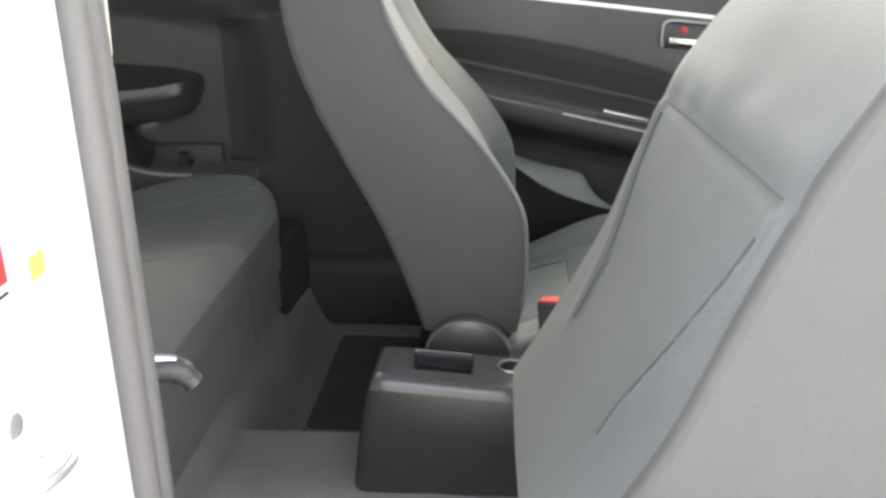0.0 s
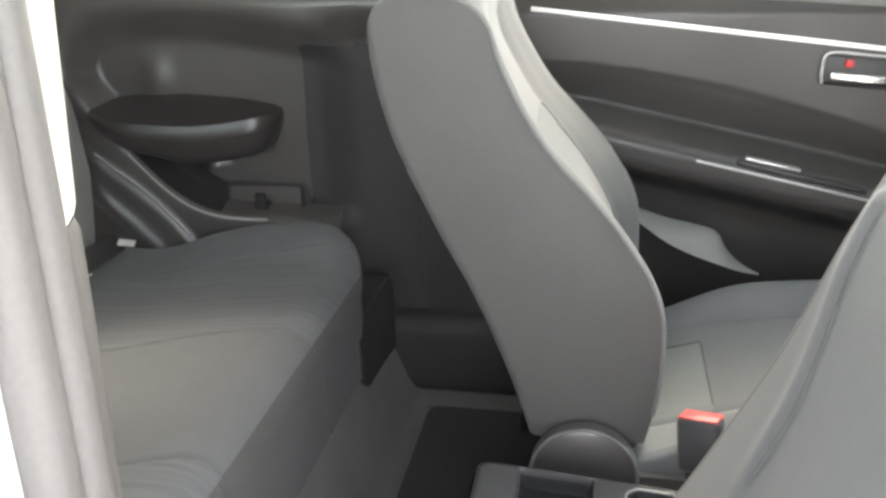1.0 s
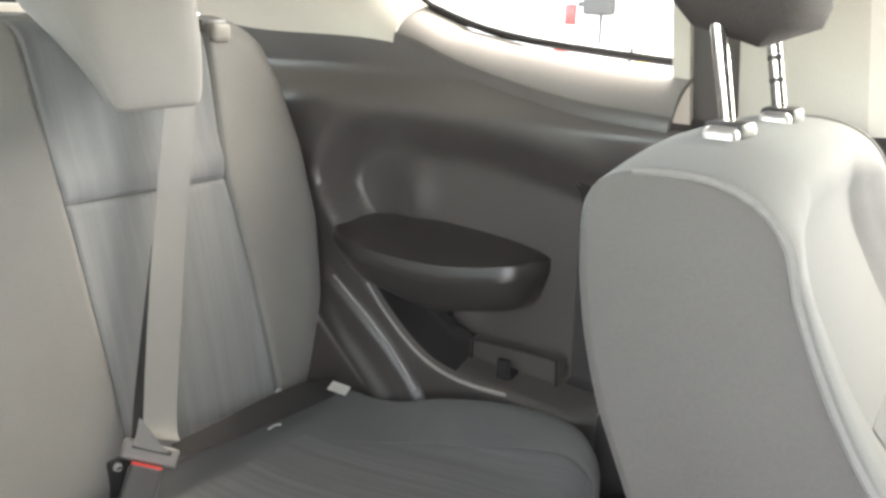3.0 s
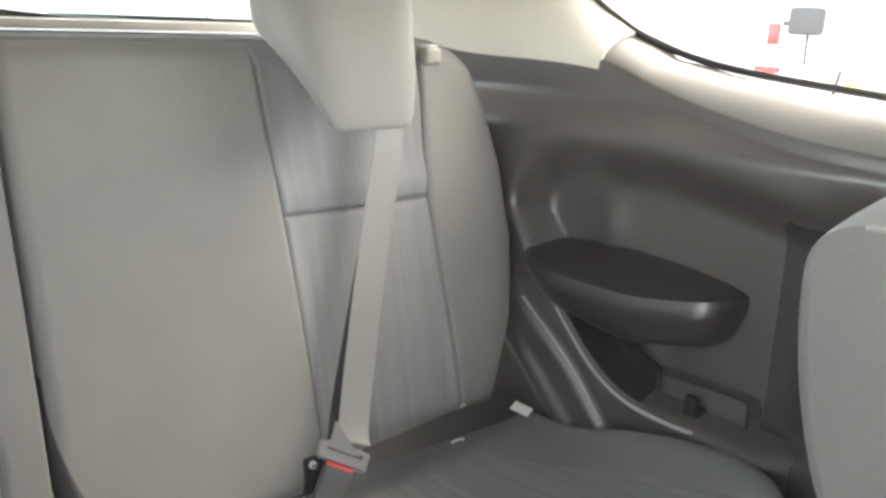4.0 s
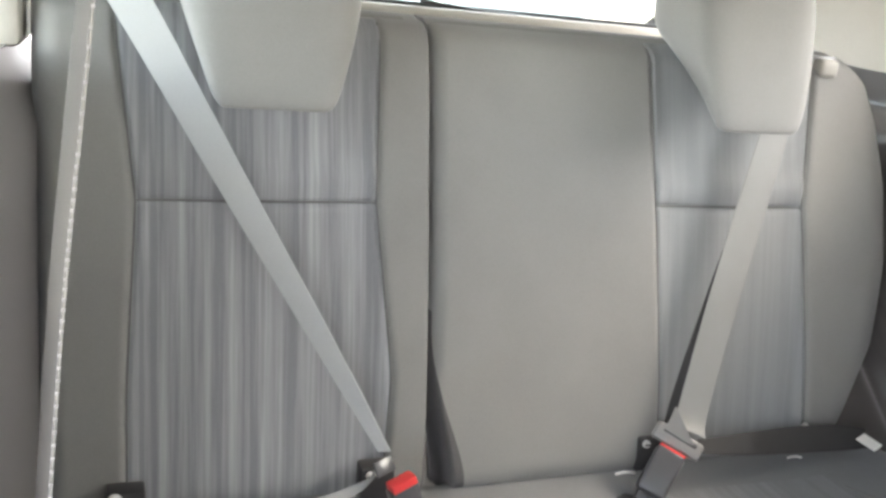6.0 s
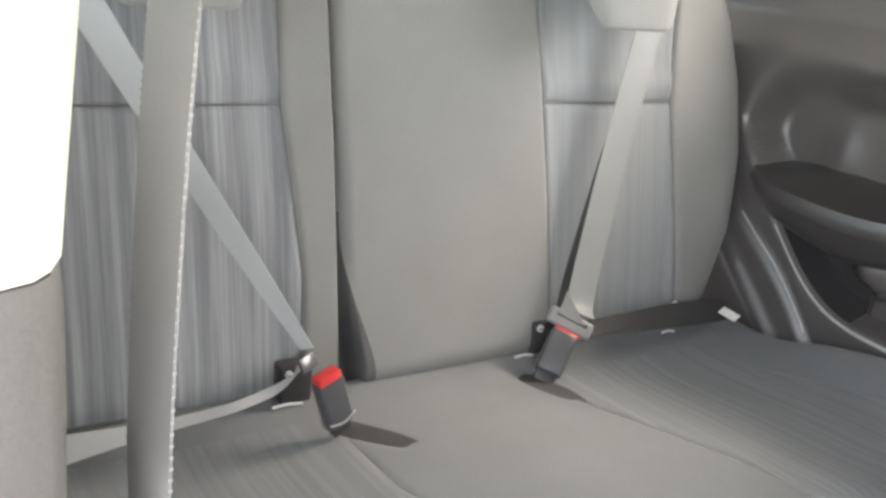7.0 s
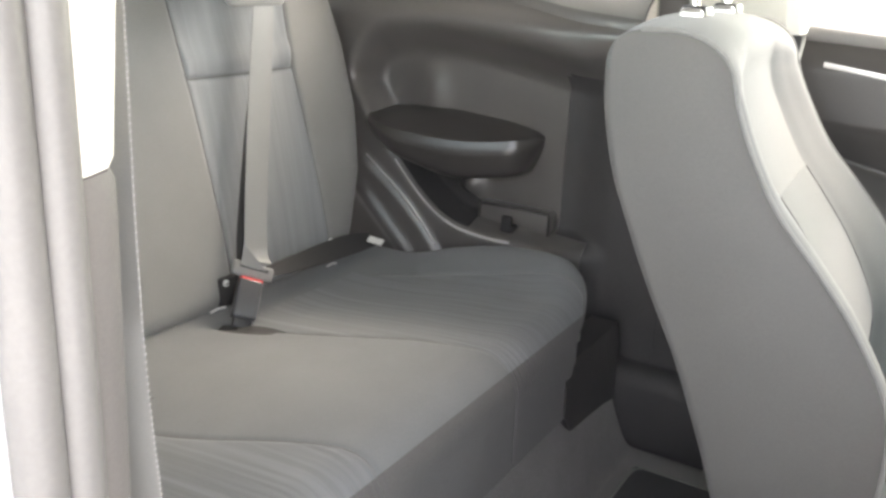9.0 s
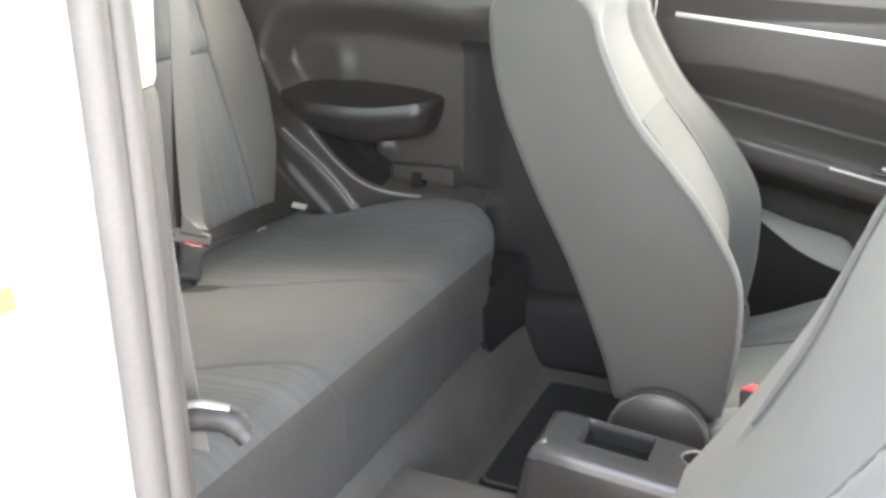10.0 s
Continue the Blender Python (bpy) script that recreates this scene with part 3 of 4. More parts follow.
    crescent.append([(x, far, high + 0.004 * (1 - t)), (x, min(far, 0.676), high), (x, min(far, 0.655), low + h * 0.50), (x, 0.647, low + h * 0.2), (x, 0.644, low), (x, 0.646, low - 0.002), (x, far, low - 0.002)])
# The light that lies on the lip is put into its pale grey.
part("pocket_lip", rings(crescent), WEBBING_RIGHT, door, "door pocket lip, window light put into its pale grey", sharp=60)

# ---- near middle pillar at the open door ----
pillar = thing("middle_pillar", (-0.15, -0.66, 0.3), "middle pillar with cream upper and grey lower trim", "pillar trim", kind="structure")


def pillar_ring(z, grow=0.0):
    return [(-0.071, -0.657, z), (-0.073, -0.648 + grow, z), (-0.078, -0.636 + grow, z), (-0.084, -0.631 + grow, z), (-0.13, -0.626 + grow, z), (-0.20, -0.630 + grow, z), (-0.225, -0.650, z), (-0.225, -0.70, z), (-0.122, -0.70, z), (-0.120, -0.6575, z), (-0.087, -0.6575, z)]


part("lower_trim", rings([pillar_ring(z, g) for z, g in ((0.30, -0.014), (0.60, -0.008), (0.9, -0.003), (1.076, 0.002), (1.093, 0.002), (1.0985, -0.001))]), PILLAR, pillar, "grey-brown grained lower trim")
part("upper_trim", rings([pillar_ring(z, g) for z, g in ((1.0995, -0.001), (1.104, 0.002), (1.125, 0.004), (1.25, 0.0165), (1.45, 0.0365))]), CREAM, pillar, "cream upper trim")
solo("door_seal", joined(
    tube([(-0.076, -0.664, z) for z in lin(0.36, 1.46, 22)], 0.0105, 10, 1),
    tube([(-0.078, -0.682, z) for z in lin(0.36, 1.46, 22)], 0.0115, 10, 1)), RUBBER, "grey rubber door seal along the pillar edge", "door seal", kind="structure")
near_quarter = solo("near_quarter_panel", sheet(lambda u, v: Vector((u, -0.665 - 0.03 * soft(v, 1.05, 1.12), v)), lin(-1.25, -0.215, 40), lin(0.30, 1.13, 30), thick=0.02), DARK_SOFT, "dark grained side trim beside the rear bench", "side trim", kind="structure")
near_upper = solo("near_upper_trim", joined(box(-1.3, -0.95, -0.70, -0.66, 1.13, 1.45, 0.01), box(-1.3, 0.45, -0.70, -0.66, 1.40, 1.45, 0.012)), CREAM, "cream rear pillar and header trim", "pillar trim", kind="structure")
window_near = solo("window_2", box(-0.95, -0.22, -0.73, -0.725, 1.12, 1.42, 0), PANE, "quarter window glass", "window", kind="structure")
window_near.visible_shadow = False

# striker and stickers on the jamb
striker = thing("door_striker", (-0.07, -0.825, 0.88), "white-painted steel door striker bolted to the jamb", "striker")
part("plate", box(-0.082, -0.077, -0.852, -0.800, 0.862, 0.945, 0.002), PAINT, striker)
part("loop", tube([(-0.078, -0.845, 0.906), (-0.060, -0.842, 0.906), (-0.054, -0.826, 0.905), (-0.058, -0.806, 0.903), (-0.078, -0.802, 0.903)], 0.0042, 10), SATIN, striker)
for z in (0.876, 0.934):
    part("screw", disc((-0.077, -0.826, z), (1, 0, 0), 0.008, 0.004, 16), SATIN, striker)
sticker = thing("sticker", (-0.081, -0.81, 1.0), "small red and white sticker on the painted jamb", "sticker")
part("red_band", box(-0.0815, -0.0805, -0.83, -0.796, 1.006, 1.028, 0), RED, sticker, "red band")
part("printed_line", box(-0.0815, -0.0805, -0.83, -0.797, 0.999, 1.001, 0), DARK, sticker)
YELLOW = material("yellow_label", (0.80, 0.62, 0.12), 0.6, blotch=0.05)
part("yellow_band", box(-0.0815, -0.0805, -0.772, -0.757, 0.996, 1.010, 0), YELLOW, thing("sticker", (-0.081, -0.765, 0.99), "small yellow sticker on the painted jamb", "sticker"))

# ---- front seats ----
ZS = [0.530, 0.60, 0.67, 0.75, 0.836, 0.90, 0.947, 1.02, 1.07, 1.10, 1.118, 1.128]
REAR = [0.050, 0.030, 0.006, -0.027, -0.073, -0.104, -0.125, -0.147, -0.154, -0.148, -0.134, -0.114]
FRONT = [0.205, 0.216, 0.219, 0.210, 0.160, 0.105, 0.062, 0.018, -0.005, -0.024, -0.044, -0.066]
WIDE = [0.215, 0.225, 0.235, 0.240, 0.241, 0.240, 0.238, 0.230, 0.218, 0.203, 0.185, 0.160]


def front_seat(base, lean, label):
    """A front seat whose backrest leans by so many degrees from its upright setting, hinged at its recliner."""
    seat = thing("car_seat", base, label, "car seat", "front seats")
    cy = 0.34
    hinge = Vector((0.13, cy, 0.56))
    to_place = Matrix.Translation((base[0] - hinge.x, base[1] - cy, 0))
    fold = to_place @ Matrix.Translation(hinge) @ Matrix.Rotation(radians(lean), 4, "Y") @ Matrix.Translation(-hinge)
    def outline(top):
        """Side view of the backrest: up its rear, over an arched top, down its front, as (x, z)."""
        z1 = top - 0.062
        rear = [(curve(z, ZS, REAR), z) for z in lin(ZS[0], z1, 54)]
        front = [(curve(z, ZS, FRONT), z) for z in lin(z1, ZS[0], 54)]
        (xa, _), (xb, _) = rear[-1], front[0]
        arch = []
        for k in range(1, 24):
            a = math.pi * k / 24
            c, sn = math.cos(a), math.sin(a)
            lean = -0.012 * sn
            arch.append(((xa + xb) / 2 - (xb - xa) / 2 * math.copysign(abs(c) ** 0.80, c) + lean, z1 + 0.062 * sn ** 0.80))
        return rear + arch + front
    low, high = outline(1.122), outline(1.133)
    count = len(low) - 1

    def wide(z):
        return curve(min(z, 1.02), ZS, WIDE) - 0.010 * soft(z, 1.0, 1.09)

    def swell(d):
        """Height of the front face over the side's edge, d inward from the edge."""
        return curve(d, [0, 0.010, 0.025, 0.045, 0.070], [0, 0.003, 0.003, 0.0, -0.003])

    def point(i, v):
        """i runs along the outline, v across from the near to the far side."""
        (xl, zl), (xh, zh) = low[i], high[i]
        b = 1 - (1 - min((1 - abs(v)) / 0.75, 1.0)) ** 1.8
        x, z = xl + (xh - xl) * b, zl + (zh - zl) * b
        w = wide(zl)
        d = w * (1 - abs(v))
        if i > count / 2:
            dip = curve(z, [0.50, 0.60, 0.75, 0.85, 0.95, 1.06, 1.14], [0.052, 0.050, 0.046, 0.040, 0.030, 0.026, 0.016]) * soft(i / count, 0.5, 0.60)
            face = soft(i / count, 0.52, 0.62)
            x += swell(d) * face - (dip - 0.008) * min(1.0, max(0.0, (d - 0.022) / 0.102)) ** 1.7 * face
        else:
            r = 0.010
            x += r * (1 - math.sqrt(max(0.0, 1 - max(0.0, (r - d) / r) ** 2))) * (1 - soft(i / count, 0.40, 0.47)) - 0.006 * (1 - v * v)
            seam = 0.912 - 0.010 * v
            body = (1 - soft(i / count, 0.38, 0.45)) * soft(d, 0.0, 0.03)
            x += body * (0.0045 * math.exp(-((z - seam) / 0.006) ** 2) - 0.003 * math.exp(-((z - seam - 0.030) / 0.030) ** 2))
            x += body * 0.0042 * noise.noise(Vector((3 + v * 1.4 + z * 5, v * 3.2, z * 22))) * math.exp(-((z - seam - 0.028) / 0.030) ** 2) * soft(d, 0.0, 0.06)
            side = (0.195 - 0.075 * soft(seam_z - z, 0.02, 0.25)) / 0.24
            x += body * (0.003 * math.exp(-((abs(v) - side) / 0.02) ** 2) - 0.006 * math.exp(-((abs(v) - side - 0.07) / 0.06) ** 2)) * (1 - soft(z, seam - 0.01, seam)) * soft(z, 0.62, 0.70)
            x += 0.0018 * noise.noise(Vector((7, v * 1.7, z * 7)))
        y = w * v
        return Vector((x - 0.022 * (y + 0.24) / 0.48, cy + y, z))
    seam_z = 0.918
    rows_i = list(range(count + 1))
    cross = sorted({k for q in (lin(-1, 1, 44), lin(0.90, 1, 12), lin(-1, -0.90, 12), [0.46, -0.46]) for k in q})
    at = lambda u, v: point(int(round(u)), v)
    brow = 56

    def flank(side):
        def on_flank(u, k):
            i = int(round(u))
            a, b = point(i, side), point(count - i, side)
            p = a + (b - a) * k
            p.y += side * 0.005 * math.sin(math.pi * k) * (1 - soft(i / count, 0.40, 0.5))
            return p
        return sheet(on_flank, rows_i[:count // 2], lin(0, 1, 10))
    bm = sheet(at, rows_i[:brow], cross)
    skin = BVHTree.FromBMesh(bm)
    for side in (-1, 1):
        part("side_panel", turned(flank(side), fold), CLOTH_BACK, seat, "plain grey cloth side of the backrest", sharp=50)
    edge_of = lambda u, v: abs(v) > 0.945
    back = part("backrest_rear", turned(sheet(at, rows_i[:brow], cross, mask=lambda u, v: not edge_of(u, v)), fold), CLOTH_REAR, seat, "smooth grey rear of the backrest", sharp=50)
    for side in (-1, 1):
        part("rear_edge", turned(sheet(at, rows_i[:brow], cross, mask=lambda u, v: v * side > 0.945), fold), CLOTH_BACK, back, "rear cover edge in the darkened side cloth", sharp=50)
    middle = lambda u, v: u > 66 and abs(v) < 0.46
    front = part("backrest_front", turned(sheet(at, rows_i[brow - 1:], cross, mask=lambda u, v: not middle(u, v)), fold), CLOTH_FRONT, seat, "grey cloth bolsters and top of the backrest", sharp=80)
    split = 92
    part("shoulder_insert", turned(sheet(at, rows_i[brow - 1:], cross, mask=lambda u, v: middle(u, v) and u < split), fold), PALE, front, "pale upper insert of the backrest", sharp=80)
    part("front_insert", turned(sheet(at, rows_i[brow - 1:], cross, mask=lambda u, v: middle(u, v) and u > split), fold), PALE_BLUE, front, "pale blue-grey lower insert", sharp=80)
    part("seam", turned(tube([point(split, v) + Vector((0.0004, 0, 0)) for v in lin(-0.46, 0.46, 24)], 0.0006, 6, 1), fold), CLOTH_FRONT, front, "fine seam across the backrest")
    for v in (-0.46, 0.46):
        part("seam", turned(tube([point(i, v) + Vector((0.0006, 0, 0)) for i in rows_i[split::3]], 0.0013, 6, 1), fold), SEAM, front, "dark stitched seam beside the insert")
    for v in (-1, 1):
        part("piping", turned(tube([point(i, v) + Vector((0, v * 0.0005, 0)) for i in rows_i[64:-3:3]], 0.0030, 8, 2), fold), PIPING, back, "pale seam along the backrest edge")

    def on_rear(y, zz):
        """Point just proud of the rear face of the backrest."""
        hit = skin.ray_cast(Vector((-1, cy + y, zz)), Vector((1, 0, 0)))[0]
        return Vector(((hit.x if hit else curve(zz, ZS, REAR)) - 0.0004, cy + y, zz))

    def evened(line):
        """The line with its jitter towards the rear taken out."""
        for _ in range(6):
            line = [line[0]] + [Vector(((a.x + 2 * b.x + c.x) / 4, b.y, b.z)) for a, b, c in zip(line, line[1:], line[2:])] + [line[-1]]
        return line
    across = [on_rear(0.2 * k, seam_z - 0.006 - 0.010 * k) for k in lin(-1, 1, 40)]
    part("rear_seam", turned(tube(evened(across), 0.0012, 6, 1), fold), SEAM, back, "dark stitched seam across the rear of the backrest")
    for k in (-1, 1):
        side_y = [k * (0.195 - 0.075 * soft(seam_z - zz, 0.02, 0.25)) for zz in lin(seam_z - 0.03, 0.66, 30)]
        down = [on_rear(yy, zz) for zz, yy in zip(lin(seam_z - 0.03, 0.66, 30), side_y)]
        part("rear_seam", turned(tube(evened([p - Vector((0.0010, 0, 0)) for p in down]), 0.0012, 6, 1), fold), CLOTH_FRONT, back, "stitched seam down the rear of the backrest")
    # underside
    part("backrest_base", turned(box(0.06, 0.20, cy - 0.205, cy + 0.205, 0.505, 0.545, 0.015), fold), CLOTH_BACK, seat)
    # headrest on two posts
    for dy in (-0.075, 0.075):
        foot, head = Vector((-0.098, cy + dy, 1.126)), Vector((-0.125, cy + dy, 1.26))
        post = part("headrest_post", turned(tube([foot, head], 0.0065, 12), fold), CHROME, seat, "chrome headrest post")
        for k in (0.30, 0.45, 0.60, 0.75) if dy > 0 else ():
            part("notch", turned(disc(foot + (head - foot) * k, head - foot, 0.0069, 0.005, 16, 0.1), fold), DARK, post, "dark locking notch")
        guide_cap = part("post_guide", turned(box(foot.x - 0.014, foot.x + 0.014, foot.y - 0.030, foot.y + 0.030, 1.122, 1.141, 0.006, 3), fold), SATIN, seat, "pale headrest post guide")
        part("guide_centre", turned(box(foot.x - 0.016, foot.x + 0.016, foot.y - 0.018, foot.y + 0.018, 1.124, 1.144, 0.004), fold), BLACK, guide_cap)
    hs = []
    for t in lin(-1, 1, 14):
        zz = 1.315 + 0.115 * t
        k = dome(t, 3.2)
        ring = []
        for a in lin(0, 2 * math.pi, 28)[:-1]:
            c, sn = math.cos(a), math.sin(a)
            sq = (abs(c) ** 3 + abs(sn) ** 3) ** (-1 / 3)
            ring.append((-0.132 - 0.03 * t + 0.060 * k * c * sq, cy + (0.125 + 0.015 * t) * (0.5 + 0.5 * k) * sn * sq * (0.25 + 0.75 * k), zz))
        hs.append(ring)
    part("headrest", turned(rings(hs), fold), material("dark_cloth", (0.05, 0.044, 0.042), 0.9, grain=0.15, scale=520, bump=0.4, blotch=0.06), seat, "dark cloth headrest", sharp=80)
    # cushion with bolsters

    def cush(u, v):
        x = 0.14 + 0.50 * u
        w = 0.24 + 0.015 * u
        y = w * v
        edge = dome(2 * u - 1, 5) * dome(v, 7)
        z = 0.47 + 0.070 * edge * (0.55 + 0.45 * soft(u, 0.0, 0.5)) + 0.042 * soft(abs(v), 0.55, 0.85) * soft(u, 0.05, 0.55) * edge + 0.050 * u * edge - 0.005 * 2.2 * math.exp(-((abs(v) - 0.60) / 0.03) ** 2) * edge
        return Vector((x, cy + y, z))
    cu, cv = lin(0, 1, 40), lin(-1, 1, 60)

    def patch(u, v):
        return u < 0.325 and -0.9 < v < 0.3
    padding = part("seat_cushion", turned(sheet(cush, cu, cv, mask=lambda u, v: not patch(u, v)), to_place), CLOTH_SEAT, seat, sharp=80)
    part("seat_insert", turned(sheet(cush, cu, cv, mask=patch), to_place), SEAT_PATCH, padding, "paler cloth panel at the rear of the cushion", sharp=80)
    part("seam", turned(tube([cush(0.02 + 0.305 * k, 0.3) + Vector((0, 0, 0.0004)) for k in lin(0, 1, 8)] + [cush(0.325, 0.3 - 1.2 * k) + Vector((0, 0, 0.0004)) for k in lin(0.06, 1, 14)], 0.0015, 6, 1), to_place), VALANCE, padding, "dark seam round the paler panel")
    part("cushion_base", turned(box(0.13, 0.60, cy - 0.235, cy + 0.235, 0.40, 0.50, 0.02, 3), to_place), DARK_SOFT, seat)
    for dy in (-0.19, 0.19):
        part("rail", turned(box(0.0, 0.70, cy + dy - 0.02, cy + dy + 0.02, 0.29, 0.33, 0.004), to_place), BLACK, seat)
        part("leg", turned(box(0.15, 0.20, cy + dy - 0.015, cy + dy + 0.015, 0.33, 0.42, 0.004), to_place), BLACK, seat)
        part("leg", turned(box(0.52, 0.57, cy + dy - 0.015, cy + dy + 0.015, 0.33, 0.42, 0.004), to_place), BLACK, seat)
    for side in (-1, 1):
        part("cover_rim", turned(tube([(0.125 + 0.071 * math.cos(a), cy + side * 0.259, 0.499 + 0.071 * math.sin(a)) for a in lin(-0.2, math.pi + 0.2, 14)], 0.0025, 6, 3), to_place), TONGUE, seat, "pale rim of the recliner cover")
        part("recliner_cover", turned(joined(disc((0.125, cy + side * 0.238, 0.499), (0, side, 0), 0.072, 0.022, 40, 0.10), box(0.05, 0.30, cy + side * 0.240 - 0.008, cy + side * 0.240 + 0.008, 0.40, 0.50, 0.006)), to_place), DARK_SOFT, seat, "dark plastic recliner cover")
    return seat, fold, to_place


far_seat, far_fold, far_place = front_seat((0.13, 0.34, 0.29), 0.0, "grey cloth front passenger seat, upright, with chrome headrest posts")
near_seat, near_fold, near_place = front_seat((0.288, -0.365, 0.29), 48.5, "grey cloth front seat tipped forward for access to the rear")

# ---- centre console between the front seats ----
console = thing("centre_console", (0.15, -0.04, 0.30), "dark plastic centre console with a tray and handbrake", "console")


def rounded(x0, x1, y0, y1, z, r=0.018, n=5):
    """A ring round a rectangle with rounded corners, sloping down towards the front."""
    out = []
    for cx, cy, a0 in ((x1 - r, y1 - r, 0), (x0 + r, y1 - r, 90), (x0 + r, y0 + r, 180), (x1 - r, y0 + r, 270)):
        for k in range(n + 1):
            a = radians(a0 + 90 * k / n)
            out.append((cx + r * math.cos(a), cy + r * math.sin(a), z))
    return [(x, y, z - 0.05 * x / 0.62 * soft(z, 0.33, 0.54)) for x, y, z in out]


part("body", rings([rounded(-0.045, 0.62, -0.115, 0.035, 0.33), rounded(-0.030, 0.62, -0.108, 0.028, 0.45), rounded(-0.016, 0.62, -0.101, 0.021, 0.528), rounded(-0.012, 0.62, -0.098, 0.018, 0.542)], caps=False), DARK, console, sharp=50)


def tray_depth(x, y):
    tray = soft(x, 0.046, 0.051) * (1 - soft(x, 0.134, 0.139)) * soft(y, -0.060, -0.055) * (1 - soft(y, -0.001, 0.004))
    slot = soft(math.hypot(min(x - 0.196, 0.0), y + 0.026), 0.016, 0.019)
    return max(tray * 0.026, (1 - slot) * 0.026 * (1 - soft(x, 0.27, 0.28)))


def console_top(x, y):
    ends = min((x + 0.010) / 0.026, 1.0)
    side = min((y + 0.098) / 0.020, (0.018 - y) / 0.020, 1.0)
    z = 0.540 + 0.022 * dome(1 - max(ends, 0.0), 2.4) * dome(1 - max(side, 0.0), 2.4)
    return Vector((x, y, z - 0.05 * x / 0.62 - tray_depth(x, y)))


CX = sorted(set(lin(-0.010, 0.30, 90)) | set(lin(-0.010, 0.016, 12)))
CY = sorted(set(lin(-0.098, 0.018, 60)) | set(lin(-0.098, -0.078, 10)) | set(lin(-0.002, 0.018, 10)))
part("top_rim", sheet(console_top, CX, CY, mask=lambda x, y: tray_depth(x, y) < 0.008), GLOSS, console, "worn glossy grey console top", sharp=60)
part("tray", sheet(console_top, CX, CY, mask=lambda x, y: tray_depth(x, y) >= 0.008 and x < 0.15), TRAY, console, "black tray set into the console", sharp=60)
part("coin_holder", sheet(console_top, CX, CY, mask=lambda x, y: tray_depth(x, y) >= 0.008 and x > 0.15), TRAY, console, "black slot set into the console", sharp=60)
part("holder_rim", tube([(0.25, -0.007, 0.5425)] + [(0.196 + 0.019 * math.cos(a), -0.026 + 0.019 * math.sin(a), 0.5480) for a in lin(math.pi / 2, 3 * math.pi / 2, 10)] + [(0.25, -0.045, 0.5425)], 0.0016, 6, 2), SATIN, console, "bright rim of the slot")
part("handbrake", joined(tube([(0.55, -0.04, 0.50), (0.40, -0.04, 0.545), (0.25, -0.04, 0.585)], 0.014, 14)), BLACK, console, "black handbrake lever")

# ---- rear seat ----


def back_x(z):
    return -0.900 - 0.237 * (z - 0.97)


rear_seat = thing("rear_bench", (-0.6, 0, 0.42), "grey cloth rear bench with split backrest and streaked inserts", "car seat")


def end_far(z):
    return table(z, [0.56, 0.64, 0.75, 0.88, 1.0, 1.10, 1.16, 1.20], [0.52, 0.565, 0.615, 0.636, 0.630, 0.610, 0.588, 0.545])


def end_near(z):
    return -0.655


Z0, Z1 = 0.56, 1.203
INSERTS = {"near": ([0.60, 0.75, 0.97, 1.15, 1.2], [-0.551, -0.551, -0.540, -0.560, -0.562], [-0.235, -0.226, -0.249, -0.243, -0.243]),
           "far": ([0.60, 0.72, 0.97, 1.15, 1.2], [0.188, 0.186, 0.170, 0.163, 0.163], [0.462, 0.456, 0.434, 0.452, 0.452])}


def insert_at(side, y, z):
    zs, lo, hi = INSERTS[side]
    return table(z, zs, lo), table(z, zs, hi)


def backrest_point(side):
    def point(u, v):
        z = Z0 + (Z1 - Z0) * v
        if side == "near":
            lo, hi = end_near(z), -0.1715
        else:
            lo, hi = -0.1700 + 0.030 * (1 - soft(z, 0.58, 0.77)), end_far(z)
        i0, i1 = insert_at(side, 0, z)
        flare = 1 - soft(z, 0.58, 0.80)
        lo_in = lo + (0.003 + 0.020 * flare if side == "far" else 0.02)
        hi_in = hi - (0.003 + 0.007 * flare if side == "near" else 0.02)
        if u < 0.02:
            y = lo + (lo_in - lo) * u / 0.02
        elif u > 0.98:
            y = hi - (hi - hi_in) * (1 - u) / 0.02
        elif u < 0.3:
            y = lo_in + (i0 - lo_in) * (u - 0.02) / 0.28
        elif u < 0.7:
            y = i0 + (i1 - i0) * (u - 0.3) / 0.4
        else:
            y = i1 + (hi_in - i1) * (u - 0.7) / 0.28
        a = (y - lo) / (0.009 if side == "far" else 0.04)
        b = (hi - y) / (0.075 if side == "far" else 0.009)
        round_y = 1.0
        if a < 1:
            round_y *= dome(1 - a, 2.4)
        if b < 1:
            round_y *= dome(1 - b, 2.4)
        t = (Z1 - z) / 0.035
        round_z = dome(1 - t, 2.2) if t < 1 else 1.0
        d = (z - Z0) / 0.06
        round_z *= dome(1 - d, 2.2) if d < 1 else 1.0
        if side == "far":
            round_y = 0.35 + 0.65 * round_y if b < 1 else round_y
        thick = 0.085 * min(round_y, 1) * min(round_z, 1)
        # belly of the cushion, the sunk inserts and their seams
        belly = 0.014 * math.sin(math.pi * min(max((z - 0.56) / 0.66, 0), 1)) * round_y
        inside = soft(y, i0 - 0.012, i0 + 0.025) * (1 - soft(y, i1 - 0.025, i1 + 0.012))
        groove = 0.0
        for e in (i0, i1):
            groove += 0.004 * math.exp(-((y - e) / 0.004) ** 2)
        if i0 < y < i1:
            seam = 0.970 - 0.004 * math.sin(math.pi * (y - i0) / (i1 - i0))
            groove += 0.0040 * math.exp(-((z - seam) / 0.004) ** 2)
            thick += 0.005 * math.exp(-((z - seam - 0.03) / 0.02) ** 2)
        x = back_x(z) - 0.085 + thick + belly - 0.014 - 0.008 * inside - groove + 0.008
        x += 0.0012 * noise.noise(Vector((0, y * 9, z * 9)))
        return Vector((x, y, z))
    return point


